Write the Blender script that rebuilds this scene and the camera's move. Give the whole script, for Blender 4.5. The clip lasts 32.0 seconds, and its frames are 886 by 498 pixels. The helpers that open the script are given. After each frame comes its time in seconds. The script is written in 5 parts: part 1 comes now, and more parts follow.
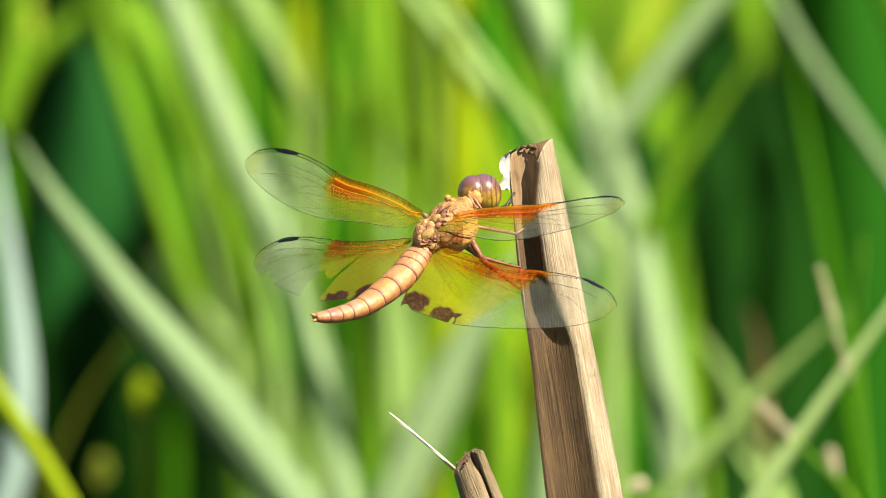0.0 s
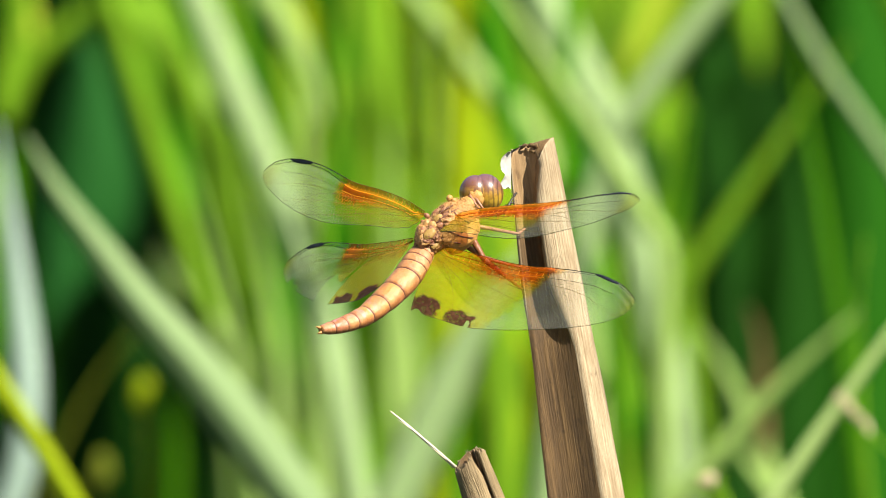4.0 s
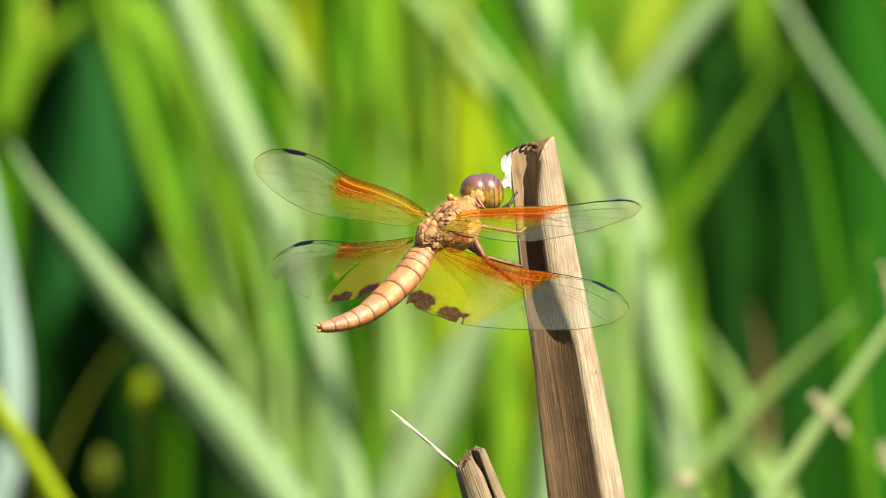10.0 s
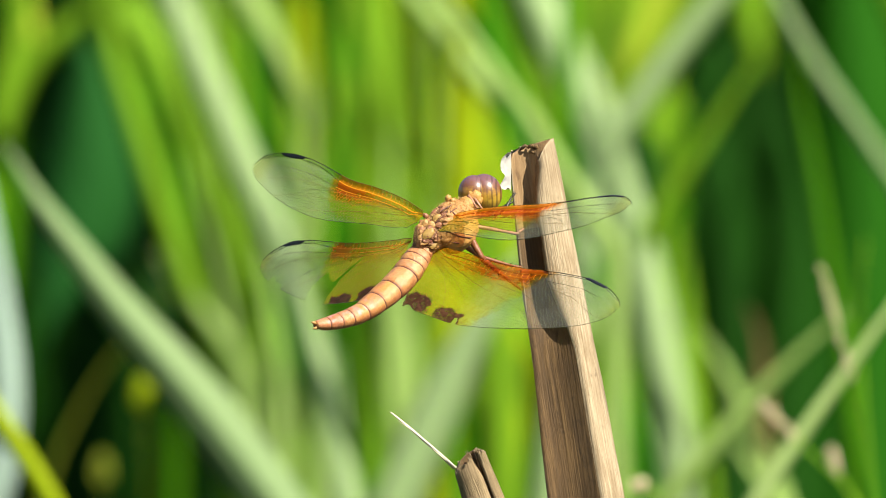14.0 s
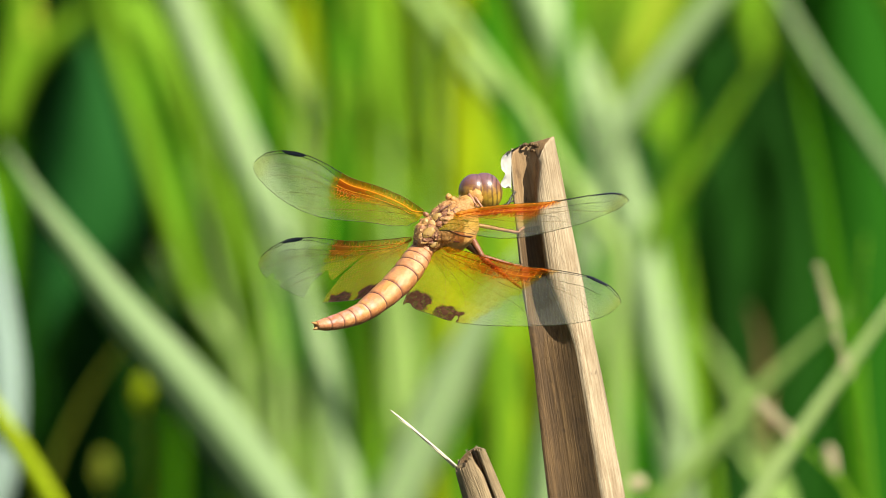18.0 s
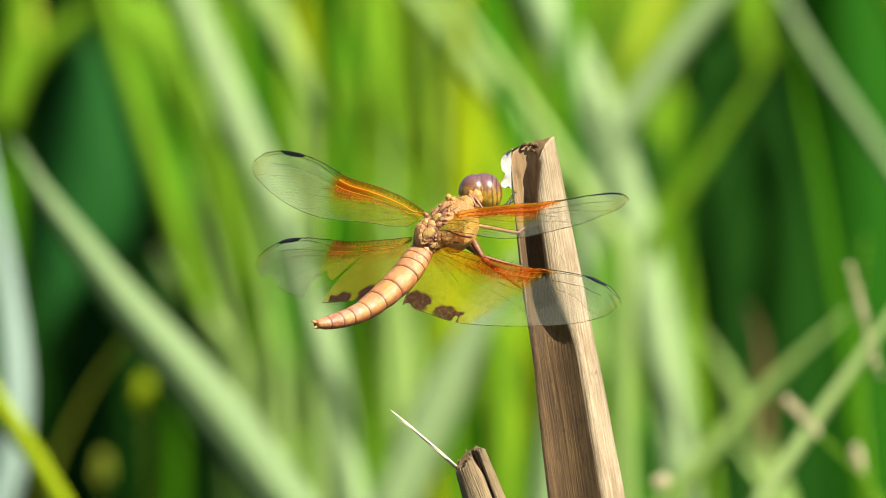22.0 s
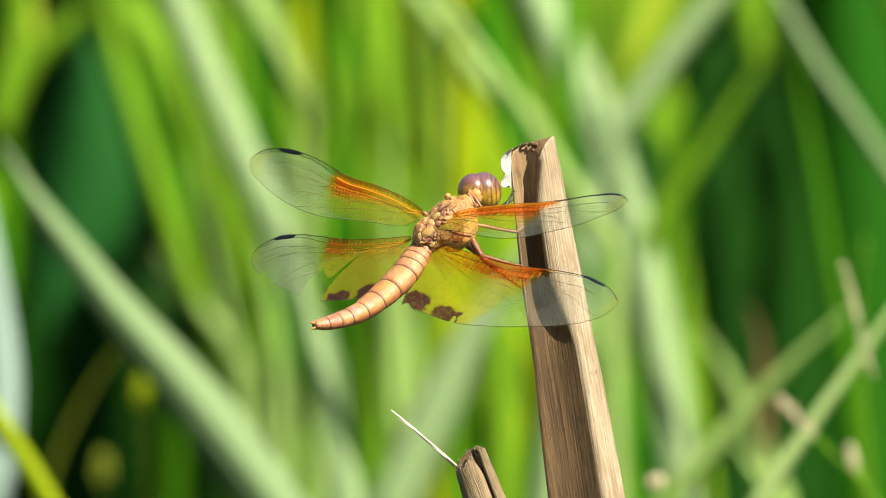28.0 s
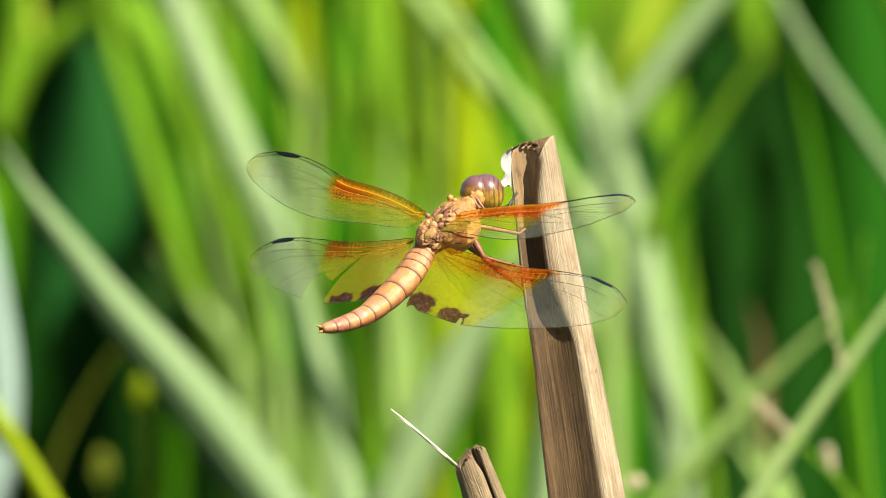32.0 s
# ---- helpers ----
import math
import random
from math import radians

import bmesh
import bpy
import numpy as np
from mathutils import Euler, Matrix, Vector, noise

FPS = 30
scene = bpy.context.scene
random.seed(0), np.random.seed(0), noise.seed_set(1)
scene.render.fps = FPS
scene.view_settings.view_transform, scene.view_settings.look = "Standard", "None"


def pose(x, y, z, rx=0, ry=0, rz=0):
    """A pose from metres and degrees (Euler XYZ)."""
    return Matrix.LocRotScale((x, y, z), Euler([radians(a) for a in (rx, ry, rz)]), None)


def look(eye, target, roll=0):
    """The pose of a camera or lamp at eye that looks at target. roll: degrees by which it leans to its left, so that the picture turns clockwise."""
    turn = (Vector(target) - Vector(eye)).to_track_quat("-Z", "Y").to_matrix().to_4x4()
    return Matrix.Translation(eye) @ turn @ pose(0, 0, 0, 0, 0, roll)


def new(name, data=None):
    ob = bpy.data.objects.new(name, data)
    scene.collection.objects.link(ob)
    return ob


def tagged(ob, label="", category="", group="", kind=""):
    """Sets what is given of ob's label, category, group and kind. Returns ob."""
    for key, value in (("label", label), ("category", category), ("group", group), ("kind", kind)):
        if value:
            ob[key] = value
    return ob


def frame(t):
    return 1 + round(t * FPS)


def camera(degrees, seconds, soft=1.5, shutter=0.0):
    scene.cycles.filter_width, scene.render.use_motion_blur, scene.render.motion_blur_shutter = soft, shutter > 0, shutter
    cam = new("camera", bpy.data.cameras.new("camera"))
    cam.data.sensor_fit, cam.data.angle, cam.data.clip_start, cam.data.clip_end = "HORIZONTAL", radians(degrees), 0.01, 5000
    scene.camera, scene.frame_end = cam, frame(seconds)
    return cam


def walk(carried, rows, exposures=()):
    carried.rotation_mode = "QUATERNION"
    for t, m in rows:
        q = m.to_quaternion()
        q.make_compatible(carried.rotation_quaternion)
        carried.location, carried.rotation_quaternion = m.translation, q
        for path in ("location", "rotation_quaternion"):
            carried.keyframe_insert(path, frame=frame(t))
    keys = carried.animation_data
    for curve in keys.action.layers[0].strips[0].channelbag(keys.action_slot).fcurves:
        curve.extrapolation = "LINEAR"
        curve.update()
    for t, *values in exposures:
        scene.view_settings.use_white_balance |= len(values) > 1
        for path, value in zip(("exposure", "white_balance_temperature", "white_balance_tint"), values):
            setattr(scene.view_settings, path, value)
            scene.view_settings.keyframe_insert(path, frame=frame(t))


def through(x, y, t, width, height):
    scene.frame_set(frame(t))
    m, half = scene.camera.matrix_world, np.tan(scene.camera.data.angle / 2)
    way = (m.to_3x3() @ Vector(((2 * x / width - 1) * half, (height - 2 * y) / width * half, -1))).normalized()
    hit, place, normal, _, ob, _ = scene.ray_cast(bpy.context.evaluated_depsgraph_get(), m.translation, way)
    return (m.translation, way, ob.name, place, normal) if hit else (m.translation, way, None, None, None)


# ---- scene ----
# A dragonfly on a broken reed stem before a stand of sunlit grass. One long lens, stopped to a shallow depth of field.
CLIP = 32.0
REACH = 1.5                      # metres from the lens to the dragonfly
STEP = 0.00009                   # metres: the unit of the plan, 0.09 mm at the dragonfly's distance
TILT = 6.0                      # the lens looks down by this much
VIEW = pose(0, 0, 0.66, -TILT)   # x right, y away from the lens, z up, at the middle of the dragonfly's plane

cam = camera(5.39, CLIP, soft=0.75)
cam.data.dof.use_dof = True
cam.data.dof.focus_distance = REACH
cam.data.dof.aperture_fstop = 30.0
cam.data.dof.aperture_blades = 0
EYE = VIEW @ Vector((0, -REACH, 0))
# slow drift of the tripod head: seconds, turn right, turn up (thousandths of a degree)
DRIFT = [(0, 10, 13), (1.5, 7, 13), (2.5, 7, 8), (3, -3, 3), (3.5, 2, 5), (6, -2, 0), (7, -8, -5), (8, -2, 0), (9, -8, 2), (10, 0, 0), (10.5, -8, 3), (11, 3, 5),
         (12, -3, 8), (13, 2, 13), (14.5, 2, 8), (16.5, 0, 2), (19, 0, 0), (22, 0, 0), (25.5, -3, -2), (28, 0, -3), (30, 0, -5), (32, 0, -8)]
walk(cam, [(t, Matrix.Translation(EYE) @ pose(0, 0, 0, 90 - TILT + v / 1000, 0, -h / 1000)) for t, h, v in DRIFT],
     exposures=[(0, 1.12), (6, 1.11), (11, 1.07), (17, 1.0), (24, 1.04), (CLIP, 1.05)])

# ---- light ----
SUN = (VIEW.to_3x3() @ Vector((0.50, -0.50, 0.71))).normalized()
world = bpy.data.worlds.new("sky")
scene.world = world
world.use_nodes = True
sky = world.node_tree.nodes.new("ShaderNodeTexSky")
sky.sky_type, sky.sun_disc = "NISHITA", False
sky.sun_elevation = math.asin(SUN.z)
sky.sun_rotation = math.atan2(SUN.x, SUN.y)
back = world.node_tree.nodes["Background"]
back.inputs["Strength"].default_value = 0.05
world.node_tree.links.new(sky.outputs["Color"], back.inputs["Color"])
lamp = bpy.data.lights.new("sun", "SUN")
lamp.energy, lamp.angle, lamp.color = 5.0, radians(0.53), (1.0, 0.955, 0.81)
new("sun", lamp).matrix_world = look(SUN * 20, (0, 0, 0))


# ---- materials ----
class Nodes:
    """A node material in the making."""

    def __init__(self, name):
        self.mat = bpy.data.materials.new(name)
        self.mat.use_nodes = True
        self.tree = self.mat.node_tree
        self.tree.nodes.clear()
        self.out = self.tree.nodes.new("ShaderNodeOutputMaterial")

    def add(self, kind, ins=None):
        n = self.tree.nodes.new("ShaderNode" + kind)
        for k, v in (ins or {}).items():
            if isinstance(v, bpy.types.NodeSocket):
                self.tree.links.new(v, n.inputs[k])
            else:
                n.inputs[k].default_value = v
        return n

    def mixc(self, fac, a, b, blend="MIX"):
        n = self.add("Mix")
        n.data_type, n.blend_type = "RGBA", blend
        for k, v in ((0, fac), (6, a), (7, b)):
            if isinstance(v, bpy.types.NodeSocket):
                self.tree.links.new(v, n.inputs[k])
            else:
                n.inputs[k].default_value = (*v, 1) if isinstance(v, tuple) and len(v) == 3 else v
        return n.outputs[2]

    def math(self, op, a, b=0.0):
        n = self.add("Math", {0: a, 1: b})
        n.operation = op
        return n.outputs[0]

    def pigment(self):
        n = self.add("Attribute")
        n.attribute_name = "pigment"
        return n

    def ramp(self, fac, stops):
        n = self.add("ValToRGB", {0: fac})
        while len(n.color_ramp.elements) < len(stops):
            n.color_ramp.elements.new(0.5)
        for e, (p, c) in zip(n.color_ramp.elements, stops):
            e.position, e.color = p, (*c, 1) if len(c) == 3 else c
        return n.outputs[0]

    def noise(self, scale, stretch=(1, 1, 1), detail=4.0, where="Object", rough=0.6):
        co = self.add("TexCoord").outputs[where]
        mp = self.add("Mapping", {"Vector": co, "Scale": stretch})
        return self.add("TexNoise", {"Vector": mp.outputs[0], "Scale": scale, "Detail": detail, "Roughness": rough}).outputs["Fac"]

    def bump(self, height, strength=0.3, distance=0.0005):
        return self.add("Bump", {"Height": height, "Strength": strength, "Distance": distance}).outputs[0]

    def done(self, shader):
        self.tree.links.new(shader, self.out.inputs["Surface"])
        return self.mat


def leaf_material(name, colour, spread=0.25, gloss=0.4, through=0.35, wax=0.1):
    """A grass blade: fine veins along it, paler patches, some light through it; each blade a little different."""
    n = Nodes(name)
    chance = n.add("ObjectInfo").outputs["Random"]
    grain = n.noise(900, (1, 1, 0.05), 3)
    patch = n.noise(14, (1, 1, 0.4), 3)
    dark = tuple(c * (1 - spread) for c in colour)
    light = tuple(min(1, c * (1 + spread)) for c in colour)
    col = n.mixc(chance, dark, light)
    col = n.mixc(n.math("MULTIPLY", patch, 0.5), col, tuple(min(1, c * 1.3) for c in colour))
    col = n.mixc(n.math("MULTIPLY", grain, 0.35), col, tuple(c * 0.6 for c in colour))
    body = n.add("BsdfPrincipled", {"Base Color": col, "Roughness": gloss, "Specular IOR Level": wax, "Normal": n.bump(grain, 0.25)})
    glow = n.add("BsdfTranslucent", {"Color": n.mixc(0.5, col, (colour[0] * 1.2, min(1, colour[1] * 1.4), colour[2] * 0.35))})
    return n.done(n.add("MixShader", {0: through, 1: body.outputs[0], 2: glow.outputs[0]}).outputs[0])


LEAF = {
    "pale": leaf_material("pale_grass", (0.385, 0.54, 0.155), 0.12, 0.5, 0.42, 0.12),
    "muted": leaf_material("muted_pale_grass", (0.30, 0.42, 0.19), 0.12, 0.5, 0.42, 0.15),
    "mint": leaf_material("whitish_green_grass", (0.44, 0.58, 0.28), 0.1, 0.5, 0.42, 0.15),
    "white": leaf_material("bleached_grass", (0.42, 0.54, 0.47), 0.1, 0.5, 0.35, 0.3),
    "light": leaf_material("light_green_grass", (0.205, 0.40, 0.018), 0.2, 0.5),
    "mid": leaf_material("green_grass", (0.075, 0.25, 0.004), 0.2, 0.5),
    "vivid": leaf_material("vivid_green_grass", (0.035, 0.215, 0.001), 0.2, 0.5),
    "yellow": leaf_material("yellow_green_grass", (0.34, 0.44, 0.006), 0.2, 0.5),
    "bright": leaf_material("bright_pale_grass", (0.50, 0.65, 0.24), 0.1, 0.5, 0.3, 0.3),
    # Near-black green: the shade of gaps between the grass is put into this colour.
    "dark": leaf_material("shade_dark_leaf", (0.009, 0.055, 0.002), 0.3, 0.6, 0.15),
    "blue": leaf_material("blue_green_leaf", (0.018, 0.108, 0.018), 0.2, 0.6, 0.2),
    "brown": leaf_material("withered_leaf", (0.17, 0.11, 0.045), 0.2, 0.6, 0.2),
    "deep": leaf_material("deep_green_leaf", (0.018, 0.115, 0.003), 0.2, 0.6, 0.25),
    "lime": leaf_material("lime_green_leaf", (0.52, 0.66, 0.05), 0.15, 0.5),
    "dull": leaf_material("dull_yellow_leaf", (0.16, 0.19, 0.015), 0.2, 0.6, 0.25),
    "husk": leaf_material("pale_husk", (0.66, 0.55, 0.36), 0.2, 0.6, 0.3),
    "straw": leaf_material("dry_straw", (0.66, 0.57, 0.38), 0.2, 0.6, 0.2),
}


def soil_material():
    n = Nodes("soil_and_litter")
    a, b = n.noise(6, detail=6), n.noise(140, detail=5)
    col = n.mixc(b, n.ramp(a, [(0.3, (0.010, 0.022, 0.004)), (0.7, (0.025, 0.05, 0.009))]), (0.04, 0.045, 0.016))
    return n.done(n.add("BsdfPrincipled", {"Base Color": col, "Roughness": 0.95, "Normal": n.bump(b, 0.8, 0.01)}).outputs[0])


def reed_material(name, light, dark, deep):
    """Dry reed: grey-tan fibres along the stem, with darker streaks and blotches."""
    n = Nodes(name)
    fine = n.noise(5200, (1, 1, 0.016), 4)
    streak = n.noise(2600, (1, 1, 0.025), 6, rough=0.65)
    blotch = n.noise(150, (1, 1, 0.5), 7, rough=0.7)
    patch = n.noise(420, (1, 1, 0.22), 5, rough=0.6)
    spots = n.ramp(n.noise(700, (1, 1, 0.5), 3), [(0.60, (0, 0, 0)), (0.70, (1, 1, 1))])
    col = n.mixc(n.ramp(streak, [(0.30, (0, 0, 0)), (0.66, (1, 1, 1))]), dark, light)
    col = n.mixc(n.math("MULTIPLY", n.ramp(blotch, [(0.45, (0, 0, 0)), (0.7, (1, 1, 1))]), 0.55), col, deep)
    col = n.mixc(n.math("MULTIPLY", n.ramp(fine, [(0.45, (0, 0, 0)), (0.60, (1, 1, 1))]), 0.4), col, dark)
    col = n.mixc(n.math("MULTIPLY", n.ramp(patch, [(0.50, (0, 0, 0)), (0.62, (1, 1, 1))]), 0.55), col, tuple(0.5 * (a + b) for a, b in zip(dark, deep)))
    col = n.mixc(n.math("MULTIPLY", n.ramp(patch, [(0.36, (1, 1, 1)), (0.46, (0, 0, 0))]), 0.4), col, light)
    col = n.mixc(n.math("MULTIPLY", spots, 0.5), col, tuple(c * 0.5 for c in deep))
    both = n.math("ADD", fine, n.math("MULTIPLY", streak, 1.5))
    return n.done(n.add("BsdfPrincipled", {"Base Color": col, "Roughness": 0.72, "Normal": n.bump(both, 0.55, 0.0003)}).outputs[0])


REED = reed_material("dry_reed", (0.53, 0.42, 0.275), (0.25, 0.165, 0.082), (0.16, 0.095, 0.042))
STUMP = reed_material("dry_stump", (0.40, 0.29, 0.15), (0.17, 0.11, 0.05), (0.10, 0.06, 0.025))
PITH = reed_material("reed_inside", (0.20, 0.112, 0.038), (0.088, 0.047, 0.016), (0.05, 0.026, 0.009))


# Paler copy for the torn top, with its direct sun in the colour.
PITHTOP = reed_material("torn_lit_reed_inside", (0.44, 0.29, 0.14), (0.22, 0.125, 0.052), (0.13, 0.07, 0.028))


def plain(name, colour, rough=0.6, scale=600.0, amount=0.3, bump=0.3, through=0.0):
    n = Nodes(name)
    a = n.noise(scale, detail=5)
    b = n.noise(scale * 0.15, detail=3)
    col = n.mixc(n.math("MULTIPLY", a, amount * 2), colour, tuple(c * 0.55 for c in colour))
    col = n.mixc(n.math("MULTIPLY", b, amount), col, tuple(min(1, c * 1.35) for c in colour))
    sh = n.add("BsdfPrincipled", {"Base Color": col, "Roughness": rough, "Normal": n.bump(a, bump, 0.0002)}).outputs[0]
    if through:
        sh = n.add("MixShader", {0: through, 1: sh, 2: n.add("BsdfTranslucent", {"Color": col}).outputs[0]}).outputs[0]
    return n.done(sh)


SKIN = plain("peeled_white_skin", (0.60, 0.56, 0.52), 0.7, 900, 0.2, 0.5, 0.3)
FIBRE = plain("bleached_fibre", (0.64, 0.56, 0.42), 0.6, 1500, 0.2)
CHITIN = plain("orange_tan_chitin", (0.50, 0.25, 0.065), 0.5, 1700, 0.5, 0.8)
ROSY = plain("rosy_brown_plate", (0.30, 0.12, 0.055), 0.5, 1500, 0.5, 0.6)
OCHRE = plain("ochre_plate", (0.37, 0.22, 0.055), 0.5, 1300, 0.4, 0.5)
FUZZ = plain("golden_hair", (0.64, 0.40, 0.15), 0.6, 2000, 0.2, 0.3, 0.3)
SCLERITE = plain("amber_sclerite", (0.46, 0.25, 0.075), 0.5, 1600, 0.45, 0.8)


def cuticle_material():
    """Thorax skin: amber plates and dark cracks by the pigment laid down, with fine grain."""
    n = Nodes("thorax_cuticle")
    a, b = n.noise(900, detail=6), n.noise(2600, detail=4)
    col = n.mixc(n.math("MULTIPLY", n.ramp(a, [(0.45, (0, 0, 0)), (0.62, (1, 1, 1))]), 0.38), n.pigment().outputs["Color"], (0.26, 0.11, 0.035))
    col = n.mixc(n.math("MULTIPLY", n.ramp(b, [(0.45, (0, 0, 0)), (0.65, (1, 1, 1))]), 0.4), col, (0.60, 0.36, 0.14))
    return n.done(n.add("BsdfPrincipled", {"Base Color": col, "Roughness": 0.55, "Normal": n.bump(n.math("ADD", a, b), 0.8, 0.0003)}).outputs[0])


SEAM = cuticle_material()
DARKJOINT = plain("dark_brown_joint", (0.12, 0.04, 0.024), 0.5, 1500, 0.3)
LEGSKIN = plain("red_brown_leg", (0.21, 0.065, 0.020), 0.45, 1600, 0.5, 0.8)
LEGPALE = plain("rosy_tan_leg", (0.36, 0.17, 0.10), 0.45, 1600, 0.5, 0.8)
LEGDARK = plain("black_brown_leg", (0.025, 0.016, 0.012), 0.4, 2000, 0.3)
STIGMA = plain("black_stigma", (0.012, 0.014, 0.022), 0.4, 2500, 0.3)
FACE = plain("cream_face", (0.56, 0.39, 0.13), 0.4, 1500, 0.3)
SOIL = soil_material()


def abdomen_material():
    """Peach-orange rings: a pale painted highlight on top, tiny mottling, redder towards the tail."""
    n = Nodes("abdomen_cuticle")
    tint = n.pigment()
    a, b = n.noise(900, detail=6), n.noise(3500, detail=3)
    col = n.mixc(n.math("MULTIPLY", n.ramp(a, [(0.4, (0, 0, 0)), (0.65, (1, 1, 1))]), 0.25), tint.outputs["Color"], (0.60, 0.28, 0.09))
    col = n.mixc(n.math("MULTIPLY", n.ramp(b, [(0.5, (0, 0, 0)), (0.7, (1, 1, 1))]), 0.4), col, (0.42, 0.15, 0.04))
    blotch = n.noise(520, detail=4)
    col = n.mixc(n.math("MULTIPLY", n.ramp(blotch, [(0.46, (0, 0, 0)), (0.62, (1, 1, 1))]), 0.55), col, (0.42, 0.17, 0.09))
    col = n.mixc(n.math("MULTIPLY", n.ramp(blotch, [(0.30, (1, 1, 1)), (0.44, (0, 0, 0))]), 0.3), col, (0.66, 0.34, 0.12))
    return n.done(n.add("BsdfPrincipled", {"Base Color": col, "Roughness": 0.40, "Normal": n.bump(n.math("ADD", a, n.math("MULTIPLY", b, 0.4)), 0.7, 0.0004)}).outputs[0])


def eye_material():
    """A compound eye: purple cap over speckled ochre, thin dark meridians on its outer side, and a clear gloss."""
    n = Nodes("compound_eye")
    co = n.add("TexCoord").outputs["Object"]
    z = n.add("SeparateXYZ", {0: co})
    speck = n.noise(1300, detail=5)
    height = n.math("ADD", n.math("MULTIPLY", z.outputs["Z"], 190.0), n.math("MULTIPLY", speck, 0.6))
    col = n.ramp(height, [(0.05, (0.46, 0.28, 0.03)), (0.34, (0.32, 0.16, 0.022)), (0.50, (0.18, 0.070, 0.033)), (0.68, (0.17, 0.08, 0.095))])
    col = n.mixc(n.math("MULTIPLY", n.ramp(speck, [(0.48, (0, 0, 0)), (0.62, (1, 1, 1))]), 0.35), col, (0.12, 0.05, 0.015))
    bands = n.add("TexWave", {"Vector": co, "Scale": 420.0, "Distortion": 2.6, "Detail": 2.0}).outputs["Fac"]
    outer = n.ramp(n.math("MULTIPLY", z.outputs["X"], 400.0), [(0.02, (0, 0, 0)), (0.35, (1, 1, 1))])
    lines = n.math("MULTIPLY", n.ramp(bands, [(0.62, (0, 0, 0)), (0.8, (1, 1, 1))]), outer)
    col = n.mixc(n.math("MULTIPLY", lines, 0.6), col, (0.025, 0.010, 0.008))
    cells = n.add("TexVoronoi", {"Vector": co, "Scale": 9000.0}).outputs["Distance"]
    return n.done(n.add("BsdfPrincipled", {"Base Color": col, "Roughness": 0.35, "Coat Weight": 0.6, "Coat Roughness": 0.12,
                                           "Normal": n.bump(cells, 0.08, 0.0001)}).outputs[0])


def membrane_material():
    """Wing film: clear, or stained amber, orange and brown by the pigment laid down in it; a fine net of cells; a faint gloss."""
    n = Nodes("wing_membrane")
    att = n.pigment()
    tint, dens = att.outputs["Color"], att.outputs["Alpha"]
    seen = n.mixc(dens, (0.97, 0.98, 0.97), tint)
    film = n.add("BsdfTransparent", {"Color": seen})
    glow = n.add("BsdfTranslucent", {"Color": tint})
    face = n.add("BsdfDiffuse", {"Color": tint})
    solid = n.add("MixShader", {0: 0.35, 1: face.outputs[0], 2: glow.outputs[0]})
    fac = n.math("MULTIPLY_ADD", dens, 0.38)
    fac.node.inputs[2].default_value = 0.055
    base = n.add("MixShader", {0: fac, 1: film.outputs[0], 2: solid.outputs[0]})
    ripple = n.noise(700, detail=4)
    gloss = n.add("BsdfGlossy", {"Color": (1, 1, 1, 1), "Roughness": 0.32, "Normal": n.bump(ripple, 0.5, 0.0004)})
    rim = n.add("LayerWeight", {"Blend": 0.4}).outputs["Facing"]
    return n.done(n.add("MixShader", {0: n.math("MULTIPLY", rim, 0.05), 1: base.outputs[0], 2: gloss.outputs[0]}).outputs[0])


def vein_material():
    n = Nodes("wing_vein")
    att = n.pigment()
    return n.done(n.add("BsdfPrincipled", {"Base Color": att.outputs["Color"], "Roughness": 0.6, "Specular IOR Level": 0.2}).outputs[0])


ABDOMEN, EYEMAT, MEMBRANE, VEIN = abdomen_material(), eye_material(), membrane_material(), vein_material()


# ---- shared building ----
def spot(x, y, far=0.0):
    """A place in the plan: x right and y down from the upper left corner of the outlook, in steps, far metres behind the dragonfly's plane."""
    k = STEP * (REACH + far) / REACH
    return Vector(((x - 784) * k, far, (441 - y) * k))


def ease(x, a, b):
    """0 before a, 1 past b, smooth between."""
    u = max(0.0, min(1.0, (x - a) / (b - a)))
    return u * u * (3 - 2 * u)


def part(name, data, material, parent=None, label=""):
    """A mesh object from a bmesh or from (verts, faces), under its thing."""
    mesh = bpy.data.meshes.new(name)
    if isinstance(data, bmesh.types.BMesh):
        data.to_mesh(mesh)
        data.free()
    else:
        mesh.from_pydata([tuple(v) for v in data[0]], [], data[1])
    mesh.materials.append(material)
    mesh.shade_smooth()
    ob = new(name, mesh)
    ob.parent = parent
    return tagged(ob, label)


def paint(ob, colours):
    """Pigment of each corner of the mesh, given by vertex."""
    att = ob.data.color_attributes.new("pigment", "FLOAT_COLOR", "POINT")
    att.data.foreach_set("color", np.asarray(colours, float).ravel())


def empty(name, m, label, category, group=""):
    ob = new(name)
    ob.empty_display_size = 0.005
    ob.matrix_world = m
    return tagged(ob, label, category, group)


def rings(path, section, closed=True, caps=True):
    """Verts and faces of a skin over sections (lists of Vectors), one per place of the path."""
    verts, faces, k = [], [], len(section[0])
    for p, sec in zip(path, section):
        verts += [p + s for s in sec]
    for i in range(len(path) - 1):
        for j in range(k if closed else k - 1):
            a, b = i * k + j, i * k + (j + 1) % k
            faces.append((a, b, b + k, a + k))
    if caps:
        faces.append(tuple(reversed(range(k))))
        faces.append(tuple(range(len(verts) - k, len(verts))))
    return verts, faces


